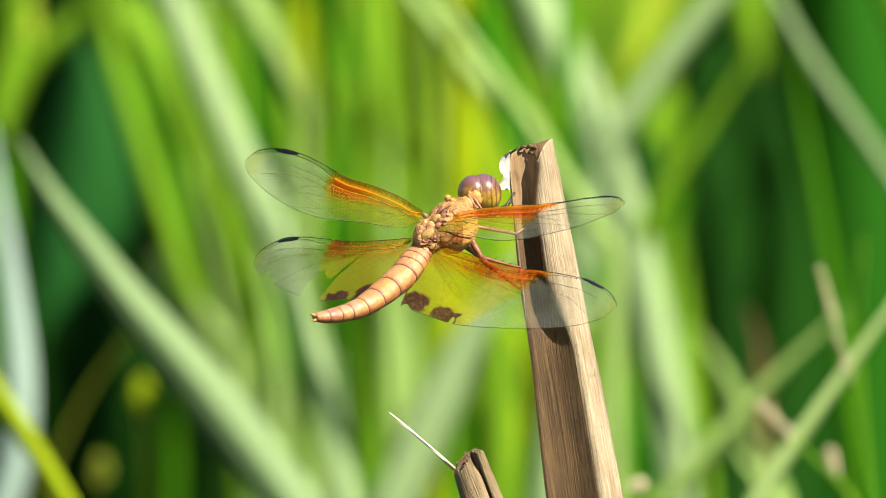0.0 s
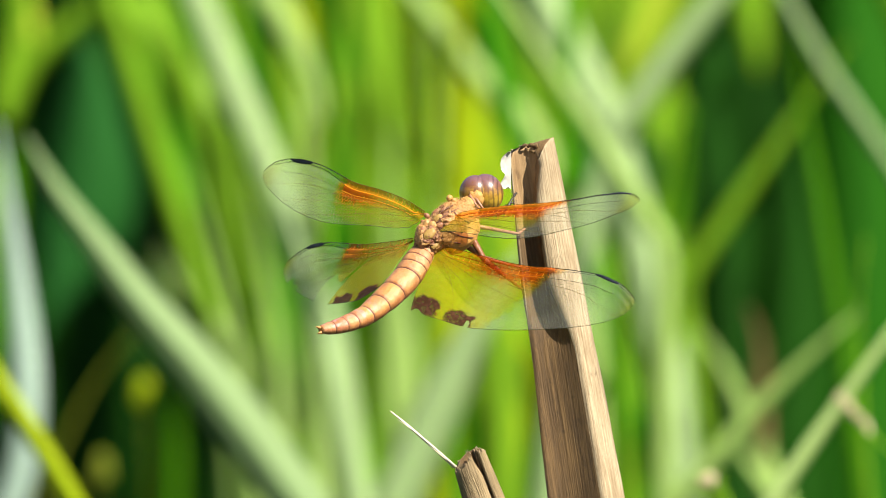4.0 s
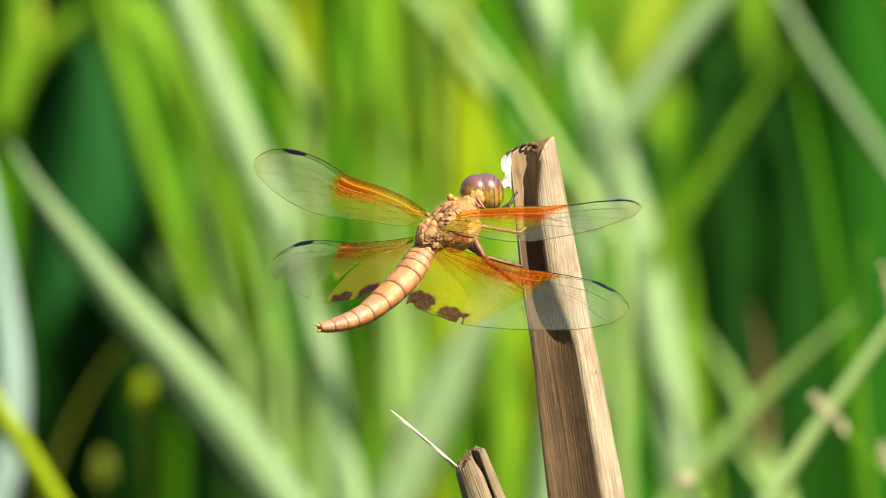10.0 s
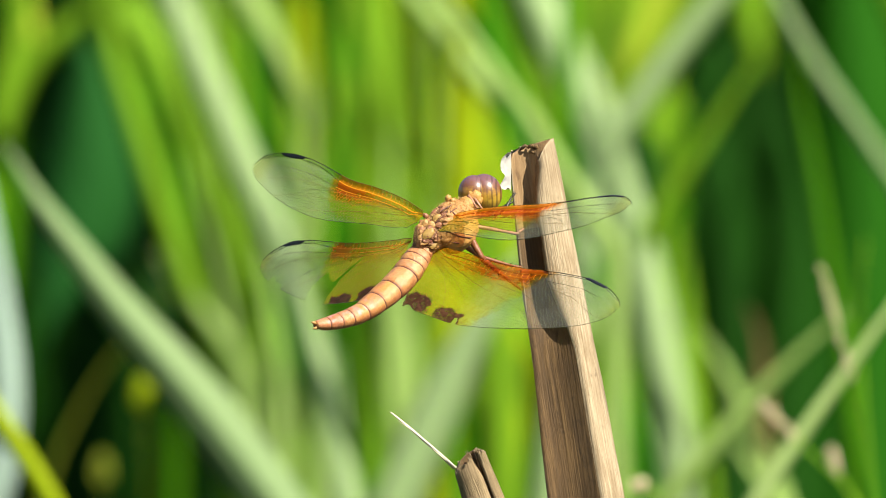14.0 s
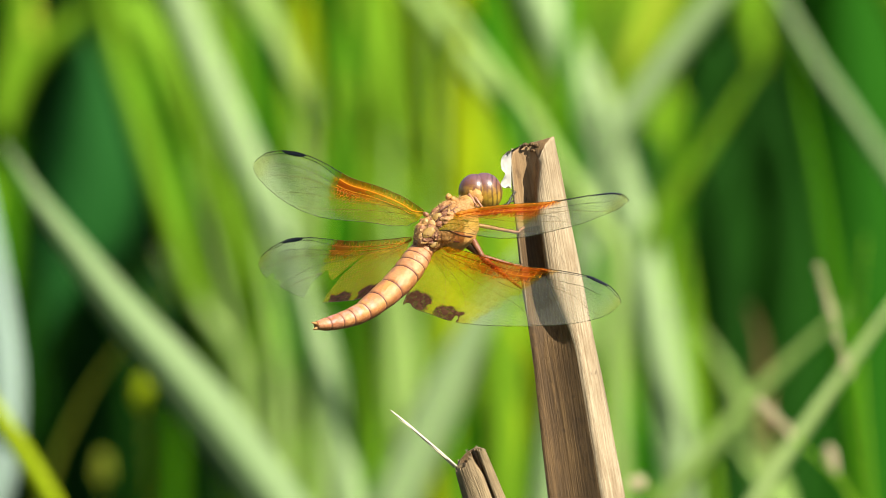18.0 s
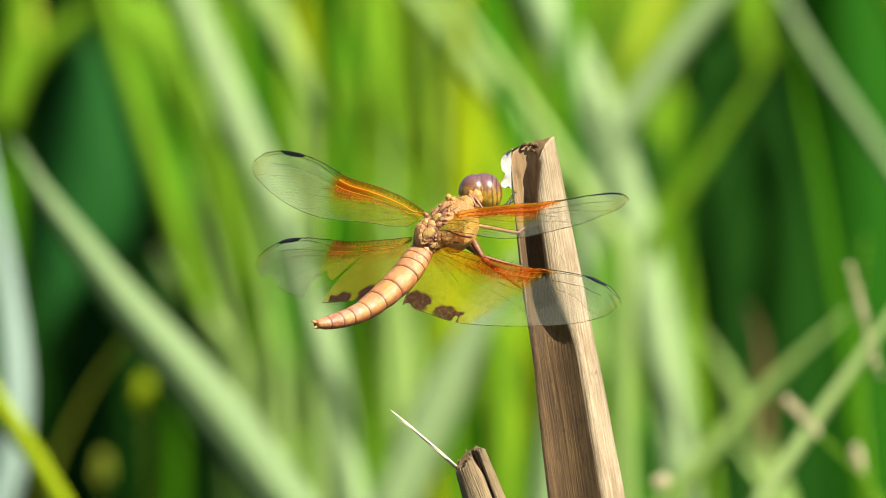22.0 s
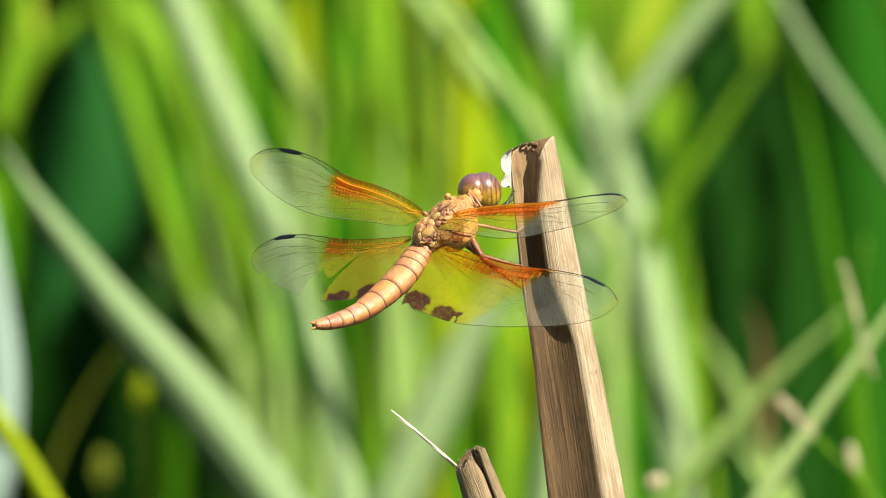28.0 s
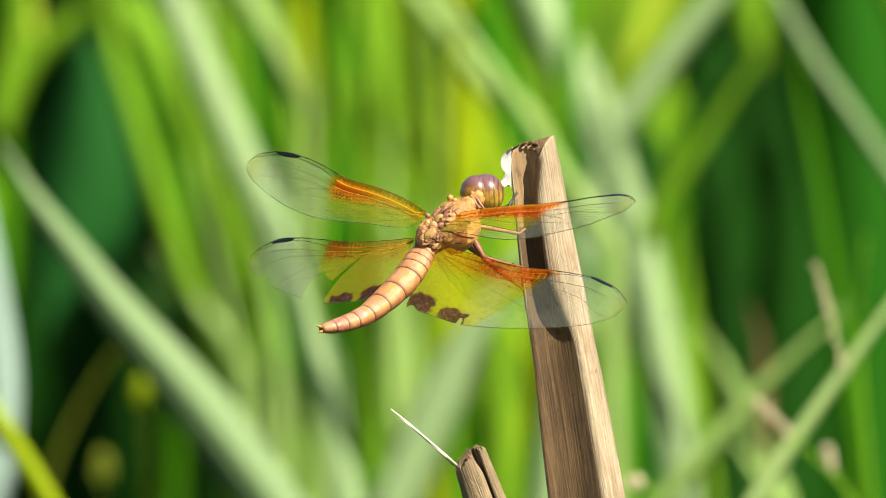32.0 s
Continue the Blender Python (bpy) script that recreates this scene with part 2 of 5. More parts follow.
def tube(path, radii, sides=10, squash=1.0, up=Vector((0, 0, 1)), bumps=0.0):
    """A round skin along a path, thin or thick by radii."""
    secs = []
    for i, p in enumerate(path):
        d = (path[min(i + 1, len(path) - 1)] - path[max(i - 1, 0)]).normalized()
        a = d.cross(up)
        a = a.normalized() if a.length > 1e-6 else Vector((1, 0, 0))
        b = a.cross(d).normalized()
        sec = []
        for j in range(sides):
            w = 2 * math.pi * j / sides
            r = radii[i] * (1 + bumps * noise.noise(p * 900 + Vector((math.cos(w), math.sin(w), i)) * 1.3))
            sec.append(a * math.cos(w) * r + b * math.sin(w) * r * squash)
        secs.append(sec)
    return rings(path, secs)


def smooth(points, n):
    """Points spread evenly in index along a Catmull-Rom curve through the given ones."""
    p = [points[0] * 2 - points[1], *points, points[-1] * 2 - points[-2]]
    out = []
    for i in range(n):
        u = i / (n - 1) * (len(points) - 1)
        k = min(int(u), len(points) - 2)
        t = u - k
        a, b, c, d = p[k:k + 4]
        out.append(0.5 * (2 * b + (c - a) * t + (2 * a - 5 * b + 4 * c - d) * t * t + (3 * b - a - 3 * c + d) * t ** 3))
    return out


def ball(centre, rx, ry, rz, turn=None, seg=24, rows=16, rough=0.0, grain=400.0):
    """An ellipsoid, roughened where wanted."""
    verts, faces = [], []
    m = turn or Matrix.Identity(3)
    for i in range(rows + 1):
        a = math.pi * i / rows
        for j in range(seg):
            b = 2 * math.pi * j / seg
            d = Vector((math.sin(a) * math.cos(b), math.sin(a) * math.sin(b), math.cos(a)))
            k = 1 + rough * noise.fractal(d * 2.2 + Vector(centre) * grain, 0.8, 2.1, 5)
            verts.append(Vector(centre) + m @ Vector((d.x * rx * k, d.y * ry * k, d.z * rz * k)))
    for i in range(rows):
        for j in range(seg):
            a, b = i * seg + j, i * seg + (j + 1) % seg
            faces.append((a, a + seg, b + seg, b))
    return verts, faces


def join(*meshes):
    verts, faces = [], []
    for v, f in meshes:
        k = len(verts)
        verts += v
        faces += [tuple(i + k for i in q) for q in f]
    return verts, faces


# ---- the ground ----
def ground():
    verts, faces, n = [], [], 60
    edge = [(-300 + 600 * (i / n)) for i in range(n + 1)]
    edge = [math.copysign((abs(e) / 300) ** 3 * 300, e) for e in edge]
    for y in edge:
        for x in edge:
            verts.append((x, y, 0.012 * noise.noise(Vector((x * 3, y * 3, 0))) - 0.006))
    for i in range(n):
        for j in range(n):
            a = i * (n + 1) + j
            faces.append((a, a + 1, a + n + 2, a + n + 1))
    tagged(part("ground", (verts, faces), SOIL), "dark damp soil with plant litter under grass", "ground", kind="structure")


ground()


# ---- the reed stem ----
def channel(name, top, slope, half, grow, section, lower, jag, label, split=0.0, change=(225, 385)):
    """A dead reed stem split along its side: a channel with a thick wall, broken at the top. top and slope in plan steps, widths too."""
    head = VIEW @ spot(*top)
    foot_dir = (VIEW.to_3x3() @ Vector((slope, 0.0, -1.0))).normalized()
    length = (head.z + 0.03) / -foot_dir.z
    zax = -foot_dir
    xax = Vector((1, 0, 0)) - zax * zax.x
    xax.normalize()
    m = Matrix.Translation(head) @ Matrix((xax, zax.cross(xax), zax)).transposed().to_4x4()
    root = empty(name, m, label, "reed")
    k = len(section)
    path, secs = [], []
    marks = [-0.0006 * i for i in range(56)] + [-0.033 - (length - 0.033) * (i / 50) ** 1.5 for i in range(1, 51)]
    for z in reversed(marks):
        down = -z / STEP
        w = half * min(1.0 + grow * down, 1.75)
        sec = []
        turn = ease(down, *change)
        creep = split * max(0.0, min(1.0, (down - 15) / 80)) * (1 - turn)
        for j, ((xa, ya), (xb, yb)) in enumerate(zip(section, lower)):
            x, y = xa + (xb - xa) * turn, ya + (yb - ya) * turn
            if 4 <= j <= 8 and split:
                torn = 0.035 * noise.noise(Vector((j * 0.4, z * 500, 5))) + 0.03 * noise.noise(Vector((j * 0.7, z * 2600, 8)))
                x += (creep + torn * (1 - turn)) * (0.7, 1.0, 1.0, 0.95, 0.6)[j - 4]
            t = z / 0.012
            lift = jag[j] * STEP * max(0.0, 1 + t) if jag else 0
            wob = 1 + 0.05 * noise.noise(Vector((j * 3.1, z * 60, 2)))
            sec.append(Vector((x * w * STEP * wob, y * w * STEP * wob, lift)))
        path.append(Vector((0, 0, z)))
        secs.append(sec)
    return root, path, secs


SECTION = [(-1.0, -0.05), (-0.88, 0.22), (-0.6, 0.44), (-0.25, 0.5), (0.0, 0.38), (0.10, 0.1), (0.13, -0.16), (0.20, -0.30), (0.32, -0.33),
           (0.55, -0.24), (0.80, -0.02), (0.96, 0.32), (0.98, 0.66), (0.7, 1.0), (0.1, 1.15), (-0.5, 1.08), (-0.95, 0.7), (-1.1, 0.28), (-1.07, 0.0)]
LOWER = [(-1.0, 0.10), (-0.84, 0.15), (-0.6, 0.155), (-0.25, 0.08), (0.02, -0.05), (0.22, -0.18), (0.34, -0.255), (0.44, -0.305), (0.52, -0.285),
         (0.66, -0.18), (0.84, 0.02), (0.96, 0.34), (0.98, 0.66), (0.7, 1.0), (0.1, 1.2), (-0.5, 1.22), (-0.95, 1.05), (-0.97, 0.6), (-0.99, 0.2)]
JAG = [-20, -9, -4, -1, -6, -18, -28, -27, -17, -4, 5, 7, -4, -8, -5, 0, -5, -13, -19]


def reed():
    root, path, secs = channel("broken_reed", (943, 254, 0.011), 0.153, 41, 0.0011, SECTION, LOWER, JAG,
                               "weathered grey-tan dead reed stem, split and broken off at the top", -0.34)
    verts, faces = rings(path, secs)
    k = len(SECTION)
    ob = part("stalk", (verts, faces), REED, root)
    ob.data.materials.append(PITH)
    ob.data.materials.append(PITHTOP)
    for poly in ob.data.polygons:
        # two tones put sun on the top and shade below into the inside's colour
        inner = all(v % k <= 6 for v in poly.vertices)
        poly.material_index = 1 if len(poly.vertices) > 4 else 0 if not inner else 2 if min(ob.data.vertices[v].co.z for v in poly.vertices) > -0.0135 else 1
    # the peeling white skin beside the broken edge
    def at(x, y, d):
        return root.matrix_world.inverted() @ (VIEW @ spot(x, y, d))
    rows, cols = 44, 16
    vs, fs = [], []
    rim = smooth([Vector((x, y, 0)) for x, y in ((905, 267), (895, 270), (889, 279), (886, 291), (889, 301), (894, 309), (889, 318), (887, 328), (893, 333), (901, 330), (907, 339))], rows)
    for i, p in enumerate(rim):
        for j in range(cols):
            u = j / (cols - 1)
            wave = noise.fractal(Vector((i * 0.16, u * 2.2, 3)), 0.8, 2.1, 4)
            curl = 0.0016 * u * (1 - u) + 0.00035 * wave
            vs.append(at(p.x + (905 - p.x) * u + 1.2 * wave * (1 - u), p.y + 1.5 * noise.noise(Vector((i * 0.3, u * 2, 9))), 0.0104 - 0.0018 * (1 - u) - 0.5 * curl))
    n0 = len(vs)
    vs += [v + Vector((0.0, 0.00012, 0)) for v in vs]
    for i in range(rows - 1):
        for j in range(cols - 1):
            a = i * cols + j
            fs.append((a, a + cols, a + cols + 1, a + 1))
            fs.append((n0 + a, n0 + a + 1, n0 + a + cols + 1, n0 + a + cols))
    part("peeling_skin", (vs, fs), SKIN, root, "white papery peeling skin")
    # ragged brown shreds of the inside, curled over the break
    for x, y, dx, dy, w in ((921, 263, 16, -6, 5), (934, 259, 15, -1, 6), (944, 258, 10, 5, 6), (950, 266, 8, 10, 6), (957, 270, 9, -8, 4), (938, 268, 12, 6, 4)):
        line = [at(x + dx * u, y + dy * u - 4 * math.sin(math.pi * u), 0.0126 - 0.0006 * math.sin(math.pi * u) - 0.0004 * u) for u in (0, 0.2, 0.4, 0.6, 0.8, 1.0)]
        part("torn_shred", tube(line, [w * STEP * r for r in (0.3, 0.5, 0.6, 0.55, 0.4, 0.1)], 9, 0.7, Vector((0, 1, 0)), 0.6), PITH, root, "curled brown shred of the broken rim")
    # frayed fibres on the broken rim
    rng = random.Random(4)
    tufts = []
    for j in (12, 13, 14, 15, 16):
        for _ in range(2):
            p = path[-1] + secs[-1][j] * rng.uniform(0.86, 1.0)
            tip = p + Vector((rng.uniform(-0.0005, 0.0005), rng.uniform(-0.0004, 0.0004), rng.uniform(0.00005, 0.0003)))
            tufts.append(tube([p - Vector((0, 0, 0.0004)), (p + tip) / 2, tip], [0.0001, 0.00008, 0.00002], 5))
    tagged(part("frayed_rim", join(*tufts), REED, root), kind="stuff")


reed()

STUB = [(-1.0, 0.0), (-0.75, -0.3), (-0.35, -0.48), (0.05, -0.42), (0.18, -0.25), (0.20, 0.12), (0.48, 0.14), (0.50, -0.16), (0.62, -0.32),
        (0.82, -0.28), (0.98, 0.0), (0.98, 0.45), (0.6, 0.8), (0.0, 0.92), (-0.6, 0.75), (-0.95, 0.4)]
STUBLOW = [(-1.0, 0.0), (-0.75, -0.3), (-0.35, -0.48), (0.12, -0.46), (0.38, -0.36), (0.40, -0.08), (0.48, -0.08), (0.50, -0.32), (0.64, -0.34),
           (0.82, -0.26), (0.98, 0.0), (0.98, 0.45), (0.6, 0.8), (0.0, 0.92), (-0.6, 0.75), (-0.95, 0.4)]
STUBJAG = [-22, -21, -16, -5, -6, 0, 4, -2, 4, 3, -2, 0, 9, 6, -4, -16]


def stub():
    root, path, secs = channel("reed_stump", (829, 806, -0.004), 0.36, 32, 0.0016, STUB, STUBLOW, STUBJAG, "short broken dead reed stump with a long loose fibre", 0.0, (3, 42))
    verts, faces = rings(path, secs)
    k = len(STUB)
    # the hollow in its broken end
    faces.pop()
    mid = sum(secs[-1], Vector()) / k + path[-1]
    top = len(verts) - k
    for depth, wide in ((0.0003, 0.72), (-0.0012, 0.62), (-0.0035, 0.5)):
        first = len(verts)
        for v in verts[top:top + k]:
            verts.append(mid + (v - mid) * wide + Vector((0, 0, depth + 0.0005 * noise.noise(v * 1500))))
        prev = first - k
        faces += [(prev + j, prev + (j + 1) % k, first + (j + 1) % k, first + j) for j in range(k)]
    faces.append(tuple(range(first, first + k)))
    ob = part("stalk", (verts, faces), STUMP, root)
    ob.data.materials.append(PITH)
    for poly in ob.data.polygons:
        poly.material_index = 1 if all(4 <= v % k <= 7 for v in poly.vertices) or len(poly.vertices) > 4 or max(poly.vertices) >= top + 2 * k else 0
    def at(x, y, d):
        return root.matrix_world.inverted() @ (VIEW @ spot(x, y, d))
    # a dark brown ball that stands in for the shade inside the rolled side
    part("hollow_shade", ball(at(853, 808, -0.0040), 0.0008, 0.0004, 0.0011, Euler((0, radians(14), 0)).to_matrix(), 20, 14, 0.1), DARKJOINT, root, "dark brown ball as shade in the broken end")
    rng = random.Random(9)
    tufts = []
    for j in range(k):
        for _ in range(3):
            p = path[-1] + secs[-1][j] * rng.uniform(0.85, 1.0)
            tip = p + Vector((rng.uniform(-0.0003, 0.0003), rng.uniform(-0.0003, 0.0003), rng.uniform(0.0, 0.0005)))
            tufts.append(tube([p - Vector((0, 0, 0.0004)), (p + tip) / 2, tip], [0.00009, 0.00007, 0.00002], 5))
    tagged(part("frayed_rim", join(*tufts), REED, root), kind="stuff")
    one = smooth([at(806, 826, -0.0052), at(772, 795, -0.006), at(740, 767, -0.006), at(713, 744, -0.005), at(692, 727, -0.004)], 14)
    two = smooth([at(790, 813, -0.0063), at(752, 780, -0.0062), at(722, 754, -0.0057), at(704, 742, -0.005)], 10)
    part("loose_fibre", tube(one, [0.00058 * (1 - 0.75 * i / 13) for i in range(14)], 7, 0.5), FIBRE, root, "pale straw-white splinter")
    part("loose_fibre", tube(two, [0.00022 * (1 - 0.8 * i / 9) for i in range(10)], 6, 0.5), FIBRE, root, "pale straw-white splinter")


stub()


# ---- the dragonfly ----
HUB = spot(770, 385)
fly = empty("dragonfly", VIEW @ Matrix.Translation(HUB), "orange dragonfly with amber-patched clear wings, perched on a reed", "dragonfly")
AXIS = Vector((0.615, 0.63, 0.479)).normalized()   # tail to head


def on(x, y, d=0.0):
    """A place on the dragonfly: plan steps, and steps of depth."""
    return spot(x, y, d * STEP) - HUB


CLEAR = (0.90, 0.92, 0.88)
AMBER, ORANGE, OLIVE, BROWN = (0.86, 0.44, 0.0), (0.78, 0.10, 0.0), (0.74, 0.64, 0.01), (0.115, 0.04, 0.026)


def blob(s, c, cs, cc, rs, rc):
    """1 inside an oval patch, falling to 0 past its edge."""
    d = (abs((s - cs) / rs) ** 3 + abs((c - cc) / rc) ** 3) ** (1 / 3) + 0.35 * noise.noise(Vector((s * 0.9, c * 0.9, 5)))
    return max(0.0, min(1.0, (1.15 - d) / 0.3))


def stain(kind, s, c, lead, trail, strip=0.0):
    """Colour and density of the pigment at span s and chord c, in millimetres. strip: how far the orange runs on along the leading edge."""
    f = c - lead
    ragged = 0.5 * noise.noise(Vector((s * 1.3, c * 1.3, 3))) + 0.25 * noise.noise(Vector((s * 3.1, c * 3.1, 6)))
    cell = noise.cell(Vector((s * 1.45 + 0.3 * c, c * 1.8, 7)))
    layers = []                 # colour, density
    if kind == "fore":
        end = 20.6 + 1.2 * ragged - 0.12 * f + strip * (1 - ease(f, 0.9, 1.7))
        inner = 1 - ease(s, end - 2.0, end + 1.1)
        depth = 2.2 + 0.095 * s + ragged * 1.6
        a = inner * (1 - ease(f, depth * 0.6, depth * 1.2))
        near = ease(s, 6, 16) if strip == 0 else ease(s, 1, 8)
        front = 1 - ease(f, 0.9, 1.4)
        warm = Vector(AMBER).lerp(Vector(ORANGE), near * (1 - 0.5 * front))
        warm = warm.lerp(Vector((0.34, 0.05, 0.0)), ease(s, 14.5, 16.5) * ease(f, 2.2, 2.6) * (1 - ease(f, 3.2, 3.6)) * (0.35 + 0.5 * cell))
        warm = warm.lerp(Vector((0.45, 0.07, 0.0)), ease(s, 16.8, 18.2) * (1 - ease(f, 1.2, 2.0)) * 0.5 * cell)
        layers.append((warm, a * (0.62 + 0.24 * near + 0.06 * front)))
        wash = (1 - ease(s, end - 5, end + 2.0)) * (1 - ease(f, 3.5, 8.5)) * 0.36
        layers.append((Vector(OLIVE), wash * (1 - a)))
    else:
        end = 20.3 + 1.6 * ragged - 0.10 * max(0.0, f) ** 1.6 + strip * (1 - ease(f, 0.9, 1.7))
        inner = 1 - ease(s, end - 1.8, end + 1.0)
        rich = inner * (1 - ease(f, 2.6 + 2 * ragged, 5.6 + 2 * ragged))
        deep = rich * (ease(s, 11, 17) if strip == 0 else ease(s, 3, 11)) * (1 - ease(f, 2.2 + ragged, 4.4 + ragged)) * (1 - 0.45 * (1 - ease(f, 0.8, 1.3)) * (1 - ease(s, 12, 17)))
        warm = Vector(OLIVE).lerp(Vector(AMBER), rich).lerp(Vector(ORANGE), deep * 0.85)
        warm = warm.lerp(Vector((0.40, 0.07, 0.0)), ease(s, 16.2, 17.6) * ease(f, 2.0, 2.6) * (1 - ease(f, 3.8, 4.6)) * (0.2 + 0.6 * cell))
        thin = 1 - 0.35 * ease(s, 13, 19) * ease(f, 4, 7)
        layers.append((warm, inner * thin * (0.50 + 0.07 * ragged + 0.12 * rich + 0.20 * deep)))
    total = sum(d for _, d in layers)
    den = min(0.94, total) * (0.93 + 0.14 * cell)
    col = sum((h * d for h, d in layers), Vector()) / total if total > 0.001 else Vector(CLEAR)
    den = max(den, 0.0)
    if kind == "hind":
        for cs, cc, rs, rc in ((3.2, 11.2, 2.7, 1.9), (9.8, 11.6, 2.7, 1.5)):
            b = blob(s, c, cs + ragged, cc, rs, rc)
            mesh = noise.cell(Vector((s * 2.2, c * 2.6, 11)))
            col, den = col.lerp(Vector(BROWN).lerp(Vector((0.30, 0.14, 0.09)), 0.5 * mesh * mesh), b), max(den, (0.95 - 0.22 * mesh) * b)
    tip = ease(s, 32.5, 37.5) * 0.16
    if tip > den:
        col, den = Vector((0.60, 0.50, 0.04)), tip
    col = Vector(CLEAR).lerp(col, min(1.0, den / 0.12))
    return col, den


# longitudinal veins: span, and share of the chord
FORE_VEINS = [[(0.5, 0.30), (10, 0.37), (20, 0.36), (28, 0.46), (35, 0.8), (36.4, 1)], [(4, 0.36), (12, 0.5), (20, 0.56), (27, 0.76), (31, 1)],
              [(0.6, 0.45), (8, 0.62), (15, 0.73), (21, 0.86), (25, 1)], [(0.6, 0.6), (6, 0.8), (11, 1)], [(20, 0.36), (25, 0.58), (28.5, 1)]]
HIND_VEINS = [[(0.5, 0.13), (10, 0.22), (20, 0.26), (28, 0.42), (33.6, 0.8), (35, 1)], [(2, 0.18), (9, 0.34), (16, 0.5), (22, 0.75), (25, 1)],
              [(0.8, 0.2), (4.6, 0.42), (7.2, 0.7), (8.4, 1)], [(0.8, 0.2), (6.4, 0.40), (10.4, 0.62), (12.2, 0.82), (13, 1)], [(14, 0.3), (20, 0.44), (24, 0.68), (27, 1)]]


def outline(points):
    """A smooth edge of a wing through (span, chord) points, round at the tip."""
    span = points[-1][0]
    q = np.sqrt(np.maximum(0.0, span - np.array([p[0] for p in points])))[::-1]
    v = np.array([p[1] for p in points])[::-1]
    grid = np.linspace(0, q[-1], 700)
    line = np.interp(grid, q, v)
    sharp, keep = line.copy(), np.clip((2.6 - (span - grid ** 2)) / 1.2, 0, 1)
    for _ in range(3):
        line[1:-1] = np.convolve(np.concatenate((np.full(14, line[0]), line, np.full(14, line[-1]))), np.ones(29) / 29, "valid")[1:-1]
    line = line * (1 - keep) + sharp * keep
    return lambda s: float(np.interp(math.sqrt(max(0.0, span - s)), grid, line))


def wing(name, kind, hinge, along, across, lead, trail, stigma, torn, label, seed, strip=0.0):
    """A wing in its own plane: x along the span, y to the trailing edge. lead and trail: its edges, in millimetres."""
    x, y = Vector(along).normalized(), Vector(across).normalized()
    m = Matrix((x, y, x.cross(y))).transposed().to_4x4()
    m.translation = on(*hinge)
    root = new(name)
    root.empty_display_size = 0.003
    root.parent = fly
    root.matrix_basis = m
    tagged(root, label)
    rng = random.Random(seed)
    span = lead[-1][0]
    front, rear = outline(lead), outline(trail)

    def edges(s):
        return front(s), rear(s)

    def lift(s, c):
        """Pleats near the leading edge, a slight camber, and cells that bulge a little."""
        f = c - front(s)
        pleat = 0.16 * math.cos(f * 4.2) * math.exp(-max(f, 0) / 2.5)
        return pleat + 0.25 * math.sin(s / span * 2.2) + 0.07 * noise.noise(Vector((s * 0.7, c * 0.7, seed)))

    def gone(s, c):
        return any(inside(s + 0.16 * noise.noise(Vector((s * 3, c * 3, 1))), c + 0.16 * noise.noise(Vector((s * 3, c * 3, 4))), t) for t in torn)

    ns, nc = 260, 76
    verts, cols, faces = [], [], []
    for i in range(ns + 1):
        s = span * (0.5 - 0.5 * math.cos(math.pi * (0.06 + 0.94 * i / ns))) if i else 0.0
        a, b = edges(s)
        for j in range(nc + 1):
            c = a + (b - a) * j / nc
            col, den = stain(kind, s, c, a, b, strip)
            verts.append((s / 1000, c / 1000, lift(s, c) / 1000))
            cols.append((*col, den))
    for i in range(ns):
        for j in range(nc):
            q = [i * (nc + 1) + j, i * (nc + 1) + j + 1, (i + 1) * (nc + 1) + j + 1, (i + 1) * (nc + 1) + j]
            mid = [sum(verts[k][h] for k in q) * 250 for h in (0, 1)]
            if not gone(*mid):
                faces.append(tuple(q))
    film = part("membrane", (verts, faces), MEMBRANE, root)
    paint(film, cols)

    # the net of veins
    vv, vf, vc = [], [], []

    def strand(points, r, tone=None, taper=1.0):
        """A thin three-sided vein through (s, c) points, broken where the wing is torn."""
        last = None
        lengthwise = abs(points[-1][0] - points[0][0]) > abs(points[-1][1] - points[0][1])
        for i, (s, c) in enumerate(points):
            if gone(s, c):
                last = None
                continue
            z = lift(s, c)
            if tone is None:
                col, den = stain(kind, s, c, *edges(s), strip)
                hue = Vector((0.17, 0.18, 0.075)).lerp(Vector((0.26, 0.20, 0.012)), min(1, den * 2.2))
                hue = hue.lerp(Vector((0.62, 0.22, 0.01)), max(0.0, min(1.0, (0.5 - col.y) / 0.2)) * min(1, den * 1.6) if col.x > 0.3 else 0.0)
                hue = hue.lerp(Vector((0.05, 0.018, 0.012)), max(0.0, min(1.0, (0.4 - col.x) / 0.2)))
            else:
                hue = Vector(tone)
            k = len(vv)
            w0 = r * (1 + (taper - 1) * i / max(1, len(points) - 1))
            for w in (0.5, 2.6, 4.7):
                d, e = w0 * math.cos(w), w0 * math.sin(w)
                vv.append((s / 1000, (c + d) / 1000, (z + e) / 1000) if lengthwise else ((s + d) / 1000, c / 1000, (z + e) / 1000))
                vc.append((*hue, 1))
            if last is not None:
                vf.extend(((last + a, last + (a + 1) % 3, k + (a + 1) % 3, k + a) for a in range(3)))
            last = k

    def run(s0, s1, place, r, tone=None, n=120, taper=1.0):
        strand([(s, place(s)) for s in (s0 + (s1 - s0) * k / n for k in range(n + 1))], r, tone, taper)

    notch, dusk, rust = 19.6, (0.022, 0.020, 0.015), (0.16, 0.10, 0.02)
    tail = span - 0.02
    rib = lambda s: front(s) + 1.15 * (1 - 0.62 * ease(s, 17, 26)) * min(1.0, 0.25 + s / 3) * ease(span - s, 0, 2.0)
    second = lambda s: front(s) + (1.75 + 0.02 * s) * min(1.0, 0.2 + s / 3) * ease(span - s, 0, 5.0)
    run(0, notch, front, 0.055, rust)
    run(notch, tail, front, 0.080, dusk)
